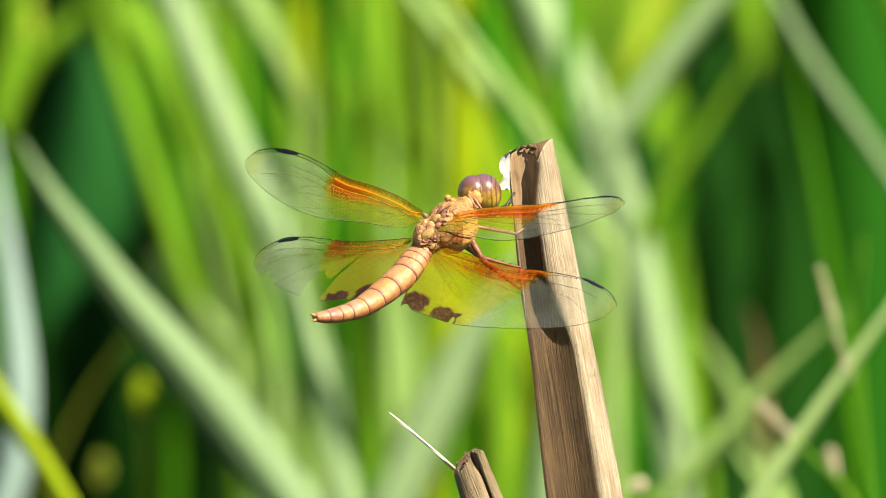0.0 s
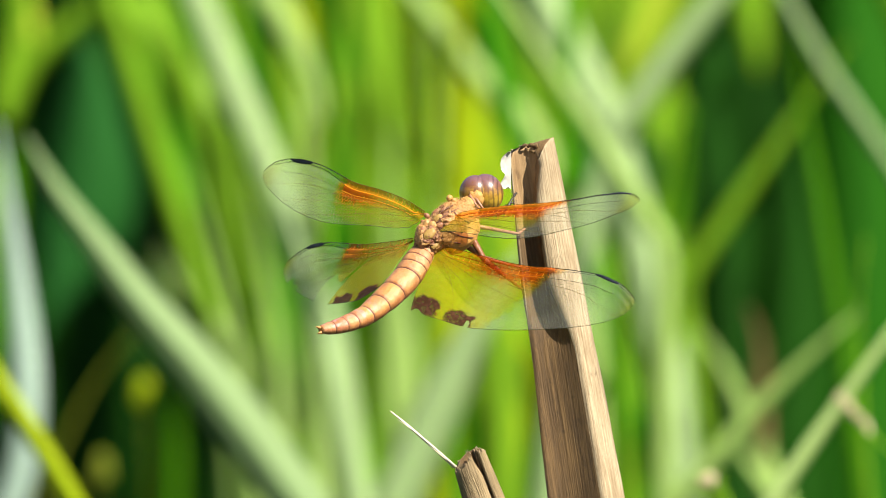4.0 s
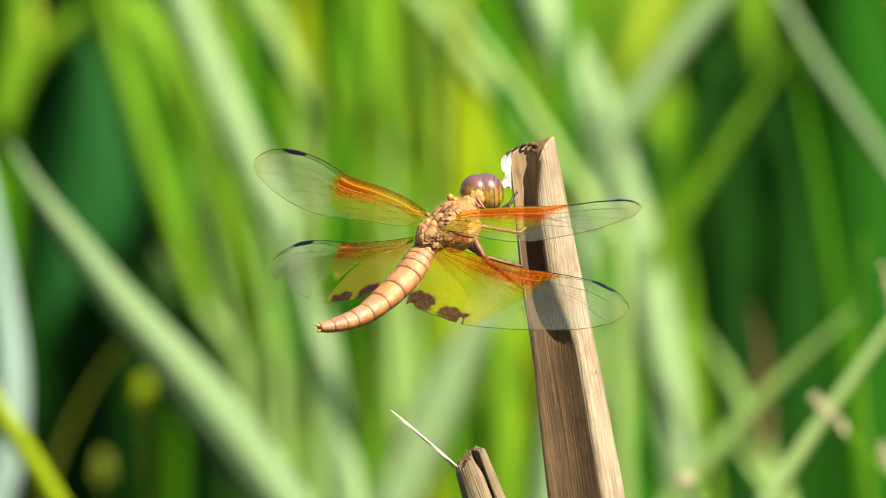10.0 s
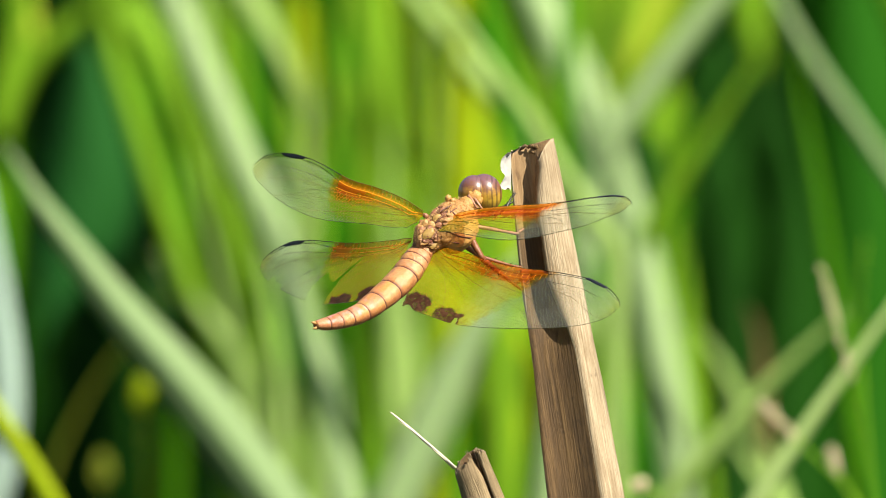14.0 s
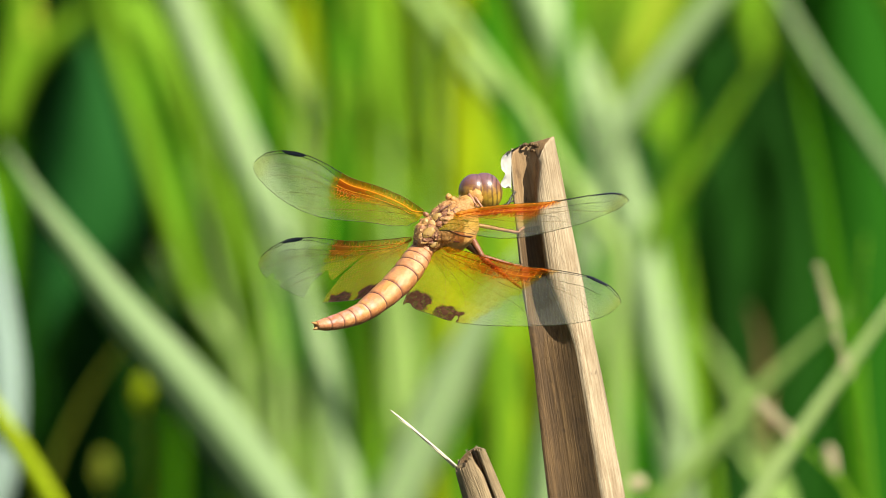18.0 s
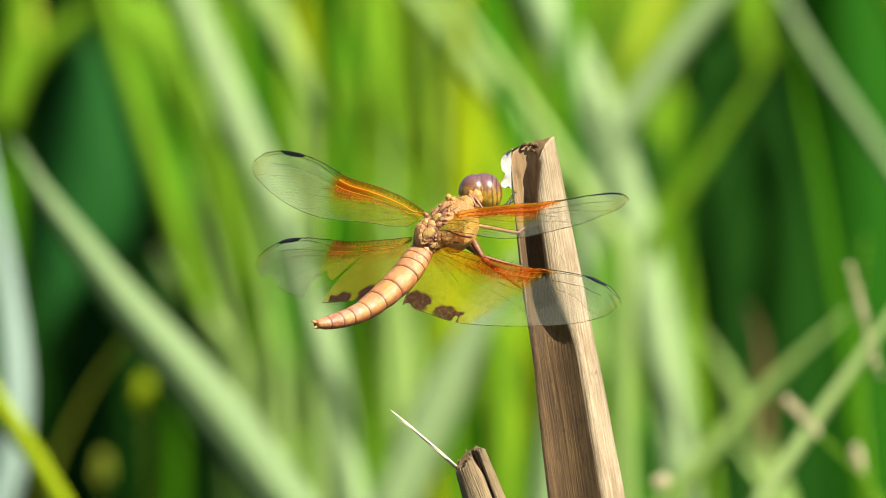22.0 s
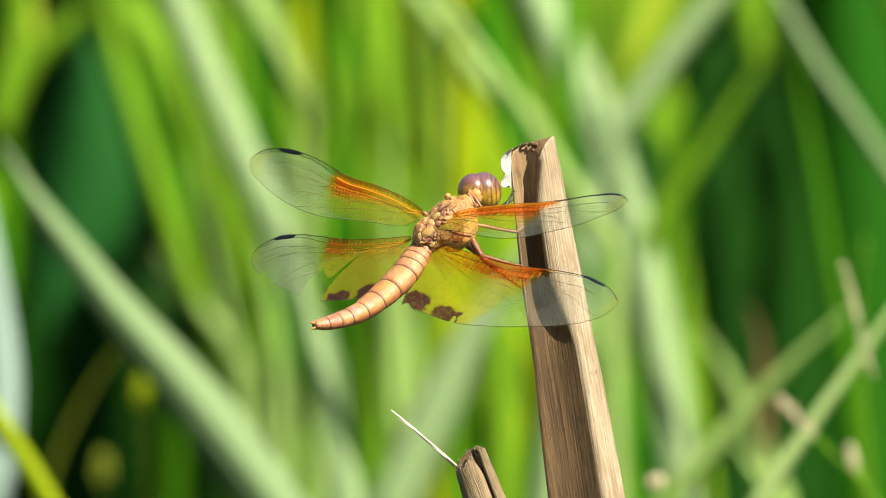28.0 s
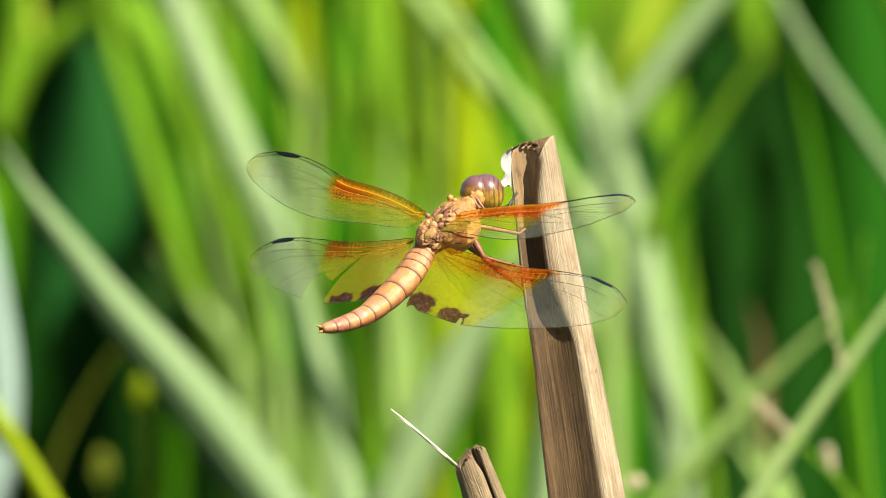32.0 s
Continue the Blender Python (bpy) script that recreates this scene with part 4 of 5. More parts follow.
def midrib(path, base, width, mat, parent):
    """The raised rib down the middle of a leaf."""
    pts = [p - base for p in path[:-1]]
    n = len(pts)
    part("midrib", tube(pts, [max(0.0002, width * 0.05 * (1 - 0.7 * i / n)) for i in range(n)], 6), mat, parent)


def blade(points, far, width, kind, label, key="", sink=0.25, rise=0.0, tip=0.12, turn=-0.3, name="grass_blade", group="grass blades behind the reed"):
    """One grass blade as a thing of its own, its foot in the soil. width in plan steps."""
    path, w = blade_path(points, far, sink, rise), 0.84 * width / math.cos(turn) * STEP * (REACH + far) / REACH
    v, f, base = blade_mesh(path, w, tip, 0.25, turn)
    ob = part(name, (v, f), LEAF[kind])
    ob.location = base
    midrib(path, base, w, LEAF[kind], ob)
    tagged(ob, label, "grass", group)
    if key:
        BLADES[key] = ob
    return ob


PALE, GREEN = "long pale green grass blade, sunlit", "long fresh green grass blade, sunlit"
YELLOW, BLEACHED = "long yellow-green grass blade, sunlit", "long bleached grey-green grass blade"
# beside the far left edge
blade([(-44, 215), (-32, 330), (-14, 450), (6, 620), (10, 730), (0, 830), (-30, 930)], 0.86, 70, "white", BLEACHED, "left", tip=0.06)
blade([(6, 250), (60, 345), (130, 440), (210, 545), (302, 650), (396, 765), (490, 890)], 0.70, 116, "muted", PALE, "slant", tip=0.08, sink=0.1)
blade([(-90, 610), (-10, 730), (45, 812), (98, 900)], 0.58, 42, "yellow", "bright yellow-green grass blade in sun", "corner", tip=0.03, rise=0.03)
blade([(44, -30), (28, 60), (8, 170), (-20, 300)], 1.25, 70, "light", GREEN, rise=0.05)
blade([(250, -50), (178, 8), (108, 60), (40, 130), (-20, 260)], 1.40, 60, "light", GREEN, rise=0.06)
# leaning blades over the left half
blade([(305, -20), (370, 130), (440, 290), (510, 450), (560, 620), (600, 880)], 1.10, 74, "mint", PALE, "crown_a", rise=0.1)
blade([(552, 250), (505, 110), (425, -30), (310, -170), (120, -290), (-120, -330), (-300, -200), (-360, 100)], 1.20, 78, "pale", "arching pale green grass blade, sunlit", "crown_b", tip=0.05)
blade([(170, -20), (232, 180), (310, 420), (360, 560), (405, 680), (440, 890)], 1.30, 42, "light", GREEN, "crown_c", rise=0.12)
blade([(200, -20), (290, 110), (352, 260), (392, 460), (425, 700), (440, 890)], 1.45, 78, "light", GREEN, "crown_d", rise=0.12)
blade([(275, 440), (330, 520), (410, 620), (450, 760), (470, 890)], 1.30, 54, "pale", PALE, tip=0.05)
blade([(395, 420), (410, 600), (430, 890)], 1.50, 80, "pale", PALE, rise=0.1)
blade([(470, 500), (490, 660), (510, 890)], 1.20, 60, "pale", PALE, rise=0.03)
blade([(548, 560), (562, 700), (580, 890)], 1.30, 72, "pale", PALE, rise=0.03)
blade([(64, 84), (46, 10), (16, -70), (-40, -200), (-200, -280), (-380, -150), (-420, 150)], 1.50, 120, "lime", "arching light green grass blade, sunlit", tip=0.06)
blade([(468, 330), (515, 450), (555, 590), (590, 740), (620, 890)], 0.92, 62, "mint", PALE, "crown_e", tip=0.08)
# the bright stand behind the dragonfly
blade([(535, 180), (545, 420), (552, 890)], 1.60, 70, "pale", PALE, rise=0.02)
blade([(588, -20), (598, 300), (618, 890)], 1.42, 84, "vivid", GREEN, rise=0.15)
blade([(676, 190), (684, 400), (664, 890)], 1.35, 66, "light", GREEN, rise=0.15)
blade([(745, -20), (748, 300), (760, 890)], 2.25, 110, "yellow", YELLOW, rise=0.2)
blade([(818, -20), (815, 200), (800, 500), (780, 890)], 1.5, 60, "yellow", GREEN, rise=0.15)
blade([(890, -20), (892, 300), (900, 890)], 2.00, 100, "yellow", YELLOW, rise=0.2)
blade([(722, -20), (726, 300), (735, 890)], 1.90, 90, "yellow", YELLOW, rise=0.2)
blade([(770, -20), (775, 300), (770, 890)], 1.80, 90, "yellow", GREEN, rise=0.2)
blade([(850, -20), (850, 300), (850, 890)], 2.00, 90, "yellow", YELLOW, rise=0.2)
blade([(640, 560), (655, 890)], 1.40, 70, "light", GREEN, rise=0.08)
blade([(720, 560), (728, 720), (735, 890)], 1.40, 74, "pale", PALE, rise=0.05)
blade([(872, 530), (832, 600), (772, 730), (700, 890)], 0.95, 104, "mint", "broad pale green grass blade, sunlit", rise=0.02, tip=0.05)
blade([(886, 560), (890, 700), (893, 890)], 1.50, 64, "light", GREEN, rise=0.1)
# deep green puts the shade of the gap beside the reed into colour
blade([(938, 600), (942, 730), (940, 890)], 1.30, 44, "deep", "deep green grass blade, coloured for shade", tip=0.06)
blade([(822, 650), (818, 740), (826, 890)], 1.40, 50, "vivid", GREEN, tip=0.06)
blade([(784, 54), (865, 155), (939, 225), (1010, 400), (1050, 620), (1070, 890)], 1.20, 52, "pale", PALE, rise=0.1)
# the pale broad blades beside the reed
blade([(945, -20), (1000, 100), (1053, 202), (1084, 310), (1122, 430), (1170, 640), (1208, 900)], 1.15, 98, "mint", "broad pale green grass blade, sunlit", "broad", rise=0.1)
blade([(1108, 380), (1138, 520), (1172, 720), (1202, 900)], 1.00, 60, "muted", PALE, rise=0.05)
blade([(1300, -40), (1201, 84), (1130, 182), (1085, 250), (1050, 370)], 1.00, 60, "mint", PALE, rise=0.1)
blade([(1066, 190), (1106, 118), (1142, 55), (1190, -60), (1280, -190), (1450, -280), (1640, -250), (1720, 0)], 1.50, 90, "lime", "arching yellow-green grass blade, sunlit", tip=0.04)
blade([(1346, 135), (1338, 70), (1326, 0), (1335, -150), (1410, -270), (1560, -310), (1680, -150), (1720, 200)], 1.75, 120, "light", "arching green grass blade, sunlit", tip=0.05)
blade([(1205, 215), (1198, 140), (1215, 50), (1260, -80), (1350, -200), (1480, -200), (1600, 0)], 1.62, 80, "light", "arching light green grass blade, sunlit", tip=0.05)
blade([(1196, 150), (1188, 260), (1186, 340), (1180, 890)], 1.30, 60, "light", GREEN, rise=0.02)
blade([(1060, 40), (1130, 150), (1200, 265), (1270, 385), (1298, 430), (1300, 520), (1292, 640), (1285, 890)], 0.87, 46, "pale", "pale green grass blade with a sharp bend", "bent", rise=0.05)
blade([(1352, 102), (1290, 200), (1226, 300), (1168, 392), (1110, 490), (1080, 600)], 1.15, 40, "light", GREEN, "cross_right", rise=0.01, tip=0.06)
blade([(1370, -20), (1444, 108), (1511, 205), (1590, 320)], 0.95, 32, "muted", GREEN, "corner_right", rise=0.1)
blade([(1405, 60), (1417, 168), (1444, 303), (1466, 441), (1500, 640), (1530, 890)], 1.05, 40, "mid", GREEN, "upright_right", rise=0.02)
blade([(1070, 540), (1100, 890)], 1.00, 66, "vivid", GREEN, tip=0.08)
blade([(1235, 575), (1300, 690), (1375, 880)], 1.05, 60, "pale", PALE, tip=0.05)
blade([(1500, 545), (1350, 690), (1200, 862), (1150, 920)], 0.80, 46, "pale", PALE, "low_cross", tip=0.05)
blade([(1640, 460), (1500, 655), (1420, 768), (1335, 895)], 0.50, 50, "bright", "bright pale green grass blade, sunlit", "low_slant", rise=0.02)
blade([(1290, 770), (1330, 830), (1380, 900)], 0.90, 60, "pale", PALE, tip=0.04)
blade([(660, -20), (655, 110), (662, 250), (668, 420)], 1.9, 90, "yellow", GREEN, rise=0.1, tip=0.2)
blade([(692, 225), (690, 400), (694, 600)], 1.25, 44, "pale", PALE, tip=0.05)
blade([(14, -20), (12, 200), (0, 450), (-40, 700)], 1.55, 70, "mid", GREEN, rise=0.2)
blade([(1222, 140), (1208, 290), (1190, 440), (1180, 600)], 1.30, 60, "mid", GREEN, tip=0.06)
# thin blades over the broad ones
blade([(335, 280), (378, 430), (415, 600), (450, 890)], 1.00, 26, "pale", PALE, tip=0.08)
blade([(545, 420), (556, 620), (566, 890)], 1.00, 32, "pale", PALE, tip=0.06)
blade([(598, 620), (606, 740), (618, 890)], 1.10, 30, "mint", PALE, tip=0.05)
blade([(640, 560), (642, 700), (650, 890)], 1.20, 40, "mid", GREEN, tip=0.08)
blade([(884, 290), (874, 450), (882, 890)], 1.80, 36, "yellow", YELLOW, tip=0.10)
blade([(1083, 470), (1094, 650), (1110, 890)], 1.00, 24, "light", GREEN, tip=0.06)
blade([(1212, 410), (1230, 560), (1262, 890)], 1.15, 26, "light", GREEN, tip=0.08)
blade([(1532, 420), (1522, 600), (1538, 890)], 0.70, 15, "light", GREEN, tip=0.08)
# dim and withered pieces low down
blade([(232, 590), (165, 680), (108, 790)], 1.05, 22, "dull", "small dull yellow-green grass blade in shade", rise=0.02)
blade([(1325, 540), (1345, 600), (1350, 680)], 1.05, 36, "brown", "short withered brown grass blade", tip=0.03)


def seed_stalk(points, far, width, key, label, knobs, stem=0.5, hue="straw", seed="husk"):
    """A thin stem with a ripe seed head of small husks."""
    path = blade_path(points, far, 0.3)
    base = path[0].copy()
    k = STEP * (REACH + far) / REACH
    root = empty("seed_stalk", Matrix.Translation(base), label, "grass stalk", "seed stalks")
    n = len(path)
    part("stem", tube([p - base for p in path], [width * stem * k * (0.7 if i > n - 8 else 1) for i in range(n)], 8), LEAF[hue], root)
    rng = random.Random(len(key))
    top = [p - base for p in path[-knobs:]]
    for i, p in enumerate(top):
        for _ in range(3):
            off = Vector((rng.uniform(-1, 1), rng.uniform(-1, 1), rng.uniform(-0.5, 1))) * k * width * 0.5
            spin = Euler((rng.uniform(-0.5, 0.5), rng.uniform(-0.5, 0.5), 0)).to_matrix()
            part("husk", ball(p + off, k * width * 0.4, k * width * 0.4, k * width * 0.9, spin, 8, 6, 0.1), LEAF[seed], root)
    BLADES[key] = root


seed_stalk([(1462, 478), (1480, 540), (1500, 615), (1525, 720), (1545, 880)], 0.44, 8.5, "stalk", "green grass stalk with a slim beige seed head", 13, 0.35, "mid")
seed_stalk([(1355, 712), (1385, 742), (1420, 778), (1475, 830), (1530, 890), (1560, 950)], 0.48, 10, "knob", "bent green stalk with beige husks", 9, 0.28, "light")
seed_stalk([(1476, 800), (1490, 832), (1510, 870), (1530, 920)], 0.50, 12, "knob_far", "bent green stalk with beige husks", 6, 0.3, "light")
seed_stalk([(1132, 856), (1146, 858), (1162, 868), (1200, 930)], 0.44, 12, "knob_low", "bent green stalk with beige husks", 7, 0.3, "light")


# two made-up heads that blur into the faint discs low on the left
seed_stalk([(252, 682), (251, 705), (255, 760), (262, 890)], 1.00, 20, "dot_high", "thin stalk with yellow-green husks added for a blurred disc", 6, 0.06, "dull", "yellow")
seed_stalk([(182, 822), (180, 845), (182, 900), (186, 960)], 1.00, 20, "dot_low", "thin stalk with ochre husks added for a blurred disc", 6, 0.06, "dull", "dull")


def broad_leaf(points, far, width, kind, label, petiole=0.0, tip=0.10):
    """A broad leaf standing behind the grass, on a thin stalk where its length is given."""
    path, w = blade_path(points, far, 0.3), width * STEP * (REACH + far) / REACH
    v, f, base = blade_mesh(path, w, tip, 0.18, 0.0, petiole)
    ob = part("broad_leaf", (v, f), LEAF[kind])
    ob.location = base
    midrib(path, base, w * (0.2 if petiole else 0.5), LEAF[kind], ob)
    tagged(ob, label, "leaf", "broad leaves behind the grass")


# the "dark" ones are a backing that paints shade between the blades
broad_leaf([(170, 380), (210, 560), (240, 720), (250, 900)], 3.20, 330, "dark", "broad leaf coloured near-black for shade")
broad_leaf([(320, 500), (350, 650), (360, 900)], 3.40, 200, "dark", "broad leaf coloured near-black for shade")
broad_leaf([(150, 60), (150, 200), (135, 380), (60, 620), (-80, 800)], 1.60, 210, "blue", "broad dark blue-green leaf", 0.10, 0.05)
broad_leaf([(310, 680), (296, 760), (285, 900)], 1.60, 190, "mid", "broad green leaf low in the shade")
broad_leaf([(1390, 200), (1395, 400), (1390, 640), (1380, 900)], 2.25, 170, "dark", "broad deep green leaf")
broad_leaf([(1290, 290), (1284, 420), (1290, 600), (1286, 900)], 1.38, 118, "dark", "broad leaf coloured near-black for shade")
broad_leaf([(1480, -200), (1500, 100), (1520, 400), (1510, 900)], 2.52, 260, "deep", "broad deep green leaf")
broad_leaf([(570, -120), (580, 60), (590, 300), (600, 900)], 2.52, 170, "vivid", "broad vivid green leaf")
# two small near-black leaves added to imitate shaded gaps in the foliage
broad_leaf([(1256, 76), (1252, 100), (1250, 128), (1240, 165), (1225, 220), (1215, 320)], 1.27, 92, "dark", "small near-black leaf in place of a shaded gap", 0.022, 0.006)
broad_leaf([(1128, 215), (1130, 250), (1132, 290), (1142, 345), (1165, 420), (1180, 560)], 1.22, 88, "dark", "small near-black leaf in place of a shaded gap", 0.028, 0.008)
broad_leaf([(1290, 20), (1250, 130), (1260, 400), (1260, 900)], 2.81, 150, "dark", "broad leaf coloured dark green for shade")


def stand(name, count, near, deep, x0, x1, kinds, wide, tall, label, seed, lean=0.16, mean=0.0):
    """A thicket of blades too many to count, between two plan lines."""
    rng = random.Random(seed)
    groups = {k: ([], []) for k in kinds}
    for _ in range(count):
        far = rng.uniform(near, deep)
        kind = rng.choice(kinds)
        place = VIEW @ spot(rng.uniform(x0, x1), 441, far)
        h = tall * rng.uniform(0.8, 1.2)
        tilt, bow = rng.gauss(mean, lean), rng.gauss(0, 0.10)
        foot = Vector((place.x - (tilt + bow * 0.5) * place.z, place.y, -0.01))
        path = []
        for i in range(11):
            u = i / 10
            path.append(foot + Vector((tilt * h * u + bow * u * u * h, rng.gauss(0, 0.003) + 0.06 * u * u * h, h * (u - 0.12 * u * u))))
        v, f, base = blade_mesh(path, wide * rng.uniform(0.6, 1.4), 0.3, 0.25, rng.uniform(-0.8, 0.4))
        verts, faces = groups[kind]
        k = len(verts)
        verts += [p + base for p in v]
        faces += [tuple(i + k for i in q) for q in f]
    for kind, (verts, faces) in groups.items():
        tagged(part(name, (verts, faces), LEAF[kind]), label, "grass", kind="stuff")


stand("grass_thicket", 40, 1.6, 2.4, 500, 980, ["light", "yellow", "yellow", "yellow"], 0.011, 1.0, "dense sunlit yellow-green grass thicket", 11, 0.06)
stand("grass_thicket", 10, 1.5, 2.3, 380, 540, ["mid", "mid", "vivid"], 0.009, 1.0, "dense green grass thicket", 13, 0.05, -0.15)
stand("grass_thicket", 20, 1.5, 2.4, 1000, 1200, ["light", "mid", "light"], 0.010, 1.0, "dense green grass thicket", 14, 0.1, -0.15)
stand("grass_thicket", 60, 2.5, 3.6, 470, 1010, ["yellow", "vivid", "light"], 0.018, 1.0, "dense sunlit grass thicket", 16, 0.08)
stand("slim_grass", 7, 1.0, 1.7, 430, 530, ["light", "vivid", "pale"], 0.0045, 1.0, "slim sunlit grass blades in a loose thicket", 31, 0.05, -0.15)
stand("slim_grass", 7, 1.0, 1.7, 680, 800, ["yellow", "light", "pale"], 0.0045, 1.0, "slim sunlit grass blades in a loose thicket", 33, 0.05, 0.0)
stand("slim_grass", 12, 1.0, 1.7, 1000, 1120, ["vivid", "light", "mid"], 0.0045, 1.0, "slim sunlit grass blades in a loose thicket", 32, 0.12, -0.22)
# far grass in near-black green, so the gaps in front read as shaded
stand("far_grass", 260, 3.6, 6.0, -1200, 2800, ["dark"], 0.03, 1.2, "dense grass behind the thicket, coloured dark for shade", 12)


def meadow(count, seed):
    """The rest of the meadow: low grass all round, with a trodden gap before the lens and open to the sun's side."""
    rng = random.Random(seed)
    kinds = ["mid", "vivid", "dark", "light"]
    groups = {k: ([], []) for k in kinds}
    while count:
        x, y = rng.uniform(-4, 4), rng.uniform(-5, 9)
        along = y + 1.5
        if abs(x) < 0.35 + 0.10 * max(0.0, along) and y > -2.6:
            continue
        if 0 < x < 1.4 and -1.4 < y < 2.5:
            continue
        count -= 1
        kind = rng.choice(kinds)
        h = rng.uniform(0.3, 0.6)
        tilt, bow, lean = rng.gauss(0, 0.15), rng.gauss(0, 0.15), rng.gauss(0, 0.15)
        path = [Vector((x + tilt * h * u + bow * u * u * h, y + lean * u * u * h, h * (u - 0.12 * u * u) - 0.01)) for u in (0, 0.2, 0.4, 0.6, 0.8, 1.0)]
        v, f, base = blade_mesh(path, rng.uniform(0.008, 0.02), 0.25, 0.25, rng.uniform(-3, 3))
        verts, faces = groups[kind]
        k = len(verts)
        verts += [p + base for p in v]
        faces += [tuple(i + k for i in q) for q in f]
    for kind, (verts, faces) in groups.items():
        tagged(part("meadow_grass", (verts, faces), LEAF[kind]), "low green meadow grass all round", "grass", kind="stuff")


meadow(4200, 21)


# ---- what moves ----
def motions():
    """The wings and the abdomen shift in the wind, the body with them; the grass sways."""
    rest = {k: w.matrix_basis.copy() for k, w in (*WINGS.items(), ("abdomen", ABD))}
    home = fly.matrix_world.copy()

    def turned(k, rx, ry, rz):
        m = rest[k]
        return Matrix.Translation(m.translation) @ pose(0, 0, 0, rx, ry, rz) @ Matrix.Translation(-m.translation) @ m

    def shifted(x, y):
        return home @ Matrix.Translation((x * STEP, 0, -y * STEP))

    walk(fly, [(0, shifted(3, -0.8)), (0.5, shifted(5.3, 2.3)), (1, shifted(6.1, 2.3)), (1.5, shifted(5.3, 0.8)), (2, shifted(4.6, 3.1)), (2.5,
        shifted(3.8, 2.3)), (3, shifted(5.3, 2.2)), (3.5, shifted(3.8, 1.5)), (5.5, shifted(3.8, 2.2)), (6, shifted(2.3, 1.5)), (6.5, shifted(3.8,
        0.8)), (7, shifted(5.3, -0.1)), (7.5, shifted(3.1, -0.8)), (8, shifted(0.8, 0)), (8.5, shifted(0.8, 0)), (9, shifted(6.9, 0.8)), (9.5,
        shifted(3.8, 1.5)), (10, shifted(4.6, 1.5)), (10.5, shifted(2.3, 0.8)), (11, shifted(0.8, 0)), (11.5, shifted(3.1, 1.5)), (12, shifted(3.8,
        0.7)), (12.5, shifted(2.3, 1.6)), (13, shifted(0.8, 0.8)), (14, shifted(1.5, -0)), (14.5, shifted(2.2, 0.7)), (16.5, shifted(1.5, 0.8)), (18,
        shifted(1.5, 0.8)), (19, shifted(0, 0)), (20, shifted(1.5, 1.5)), (21, shifted(0.8, 0.8)), (22, shifted(1.5, 1.5)), (23, shifted(0, 0.8)),
        (24, shifted(1.5, 0)), (25, shifted(1.5, 1.5)), (25.5, shifted(0, 0.8)), (28, shifted(0, 0.8)), (29, shifted(1.5, 0.8)), (30, shifted(1.5,
        1.5)), (30.5, shifted(0.8, 3.8)), (31, shifted(3.1, 5.3)), (31.5, shifted(3.8, 5.3)), (32, shifted(4.6, 5.3))])
    walk(WINGS["lf"], [(0, turned("lf", 2.6, -1.2, 2.1)), (0.5, turned("lf", 2.1, -1.4, 1.5)), (1, turned("lf", 1.5, -1.3, 1.8)), (1.5, turned("lf",
        1.8, -2, 1.2)), (2, turned("lf", 0.1, -1.7, -1.1)), (2.5, turned("lf", 1, -2.3, -0.7)), (3, turned("lf", -2.4, -1.5, -3.6)), (3.5,
        turned("lf", -1.9, -1.5, -3.9)), (5.5, turned("lf", 1.3, -2.8, -2.5)), (6, turned("lf", 1.3, -4.5, -7)), (6.5, turned("lf", 1.3, -2.7, -2.6)),
        (7, turned("lf", -2.5, -0.2, -5.6)), (7.5, turned("lf", -1.7, -0.1, -3.3)), (8, turned("lf", -1, 0.4, -3.1)), (8.5, turned("lf", 0.5, -0.5,
        -1.9)), (9, turned("lf", -3.8, 0.8, -4.6)), (9.5, turned("lf", -0.9, -0.3, -2.7)), (10, turned("lf", -1.3, 2.1, 1)), (10.5, turned("lf", -1.8,
        0, -2.8)), (11, turned("lf", -0.6, -0.1, -1.5)), (11.5, turned("lf", -1.1, 0.4, -1.2)), (12, turned("lf", -0.5, 2, 2.2)), (12.5, turned("lf",
        -0.3, 0, -0.8)), (13, turned("lf", 0.3, -0.7, -1.6)), (14, turned("lf", 0.4, -0.9, -0.5)), (14.5, turned("lf", 1.3, -1.3, -0.2)), (16.5,
        turned("lf", 0.8, -1.2, -0.4)), (18, turned("lf", 0.5, -0.5, -0.4)), (19, turned("lf", 0, -0, 0)), (20, turned("lf", 1.3, -1, 0.1)), (21,
        turned("lf", 1.3, -1, 0.1)), (22, turned("lf", 0.4, -0.4, 0.1)), (23, turned("lf", 1.4, -1.6, -1)), (24, turned("lf", 1.2, -0.9, 0.6)), (25,
        turned("lf", 1.3, -0.6, 0.7)), (25.5, turned("lf", 1.7, -1.4, 0.2)), (27.5, turned("lf", 2.5, -2, 0.2)), (28, turned("lf", 1.2, -0.5, 0.8)),
        (29, turned("lf", 1.5, -0.8, 1.4)), (30, turned("lf", 1.6, -0.9, 0.8)), (30.5, turned("lf", 0.3, -0.8, 1.5)), (31, turned("lf", 1.1, -1.5,
        1.8)), (31.5, turned("lf", 1.8, -2, 2.3)), (32, turned("lf", 0.6, -0.6, 2.8))])
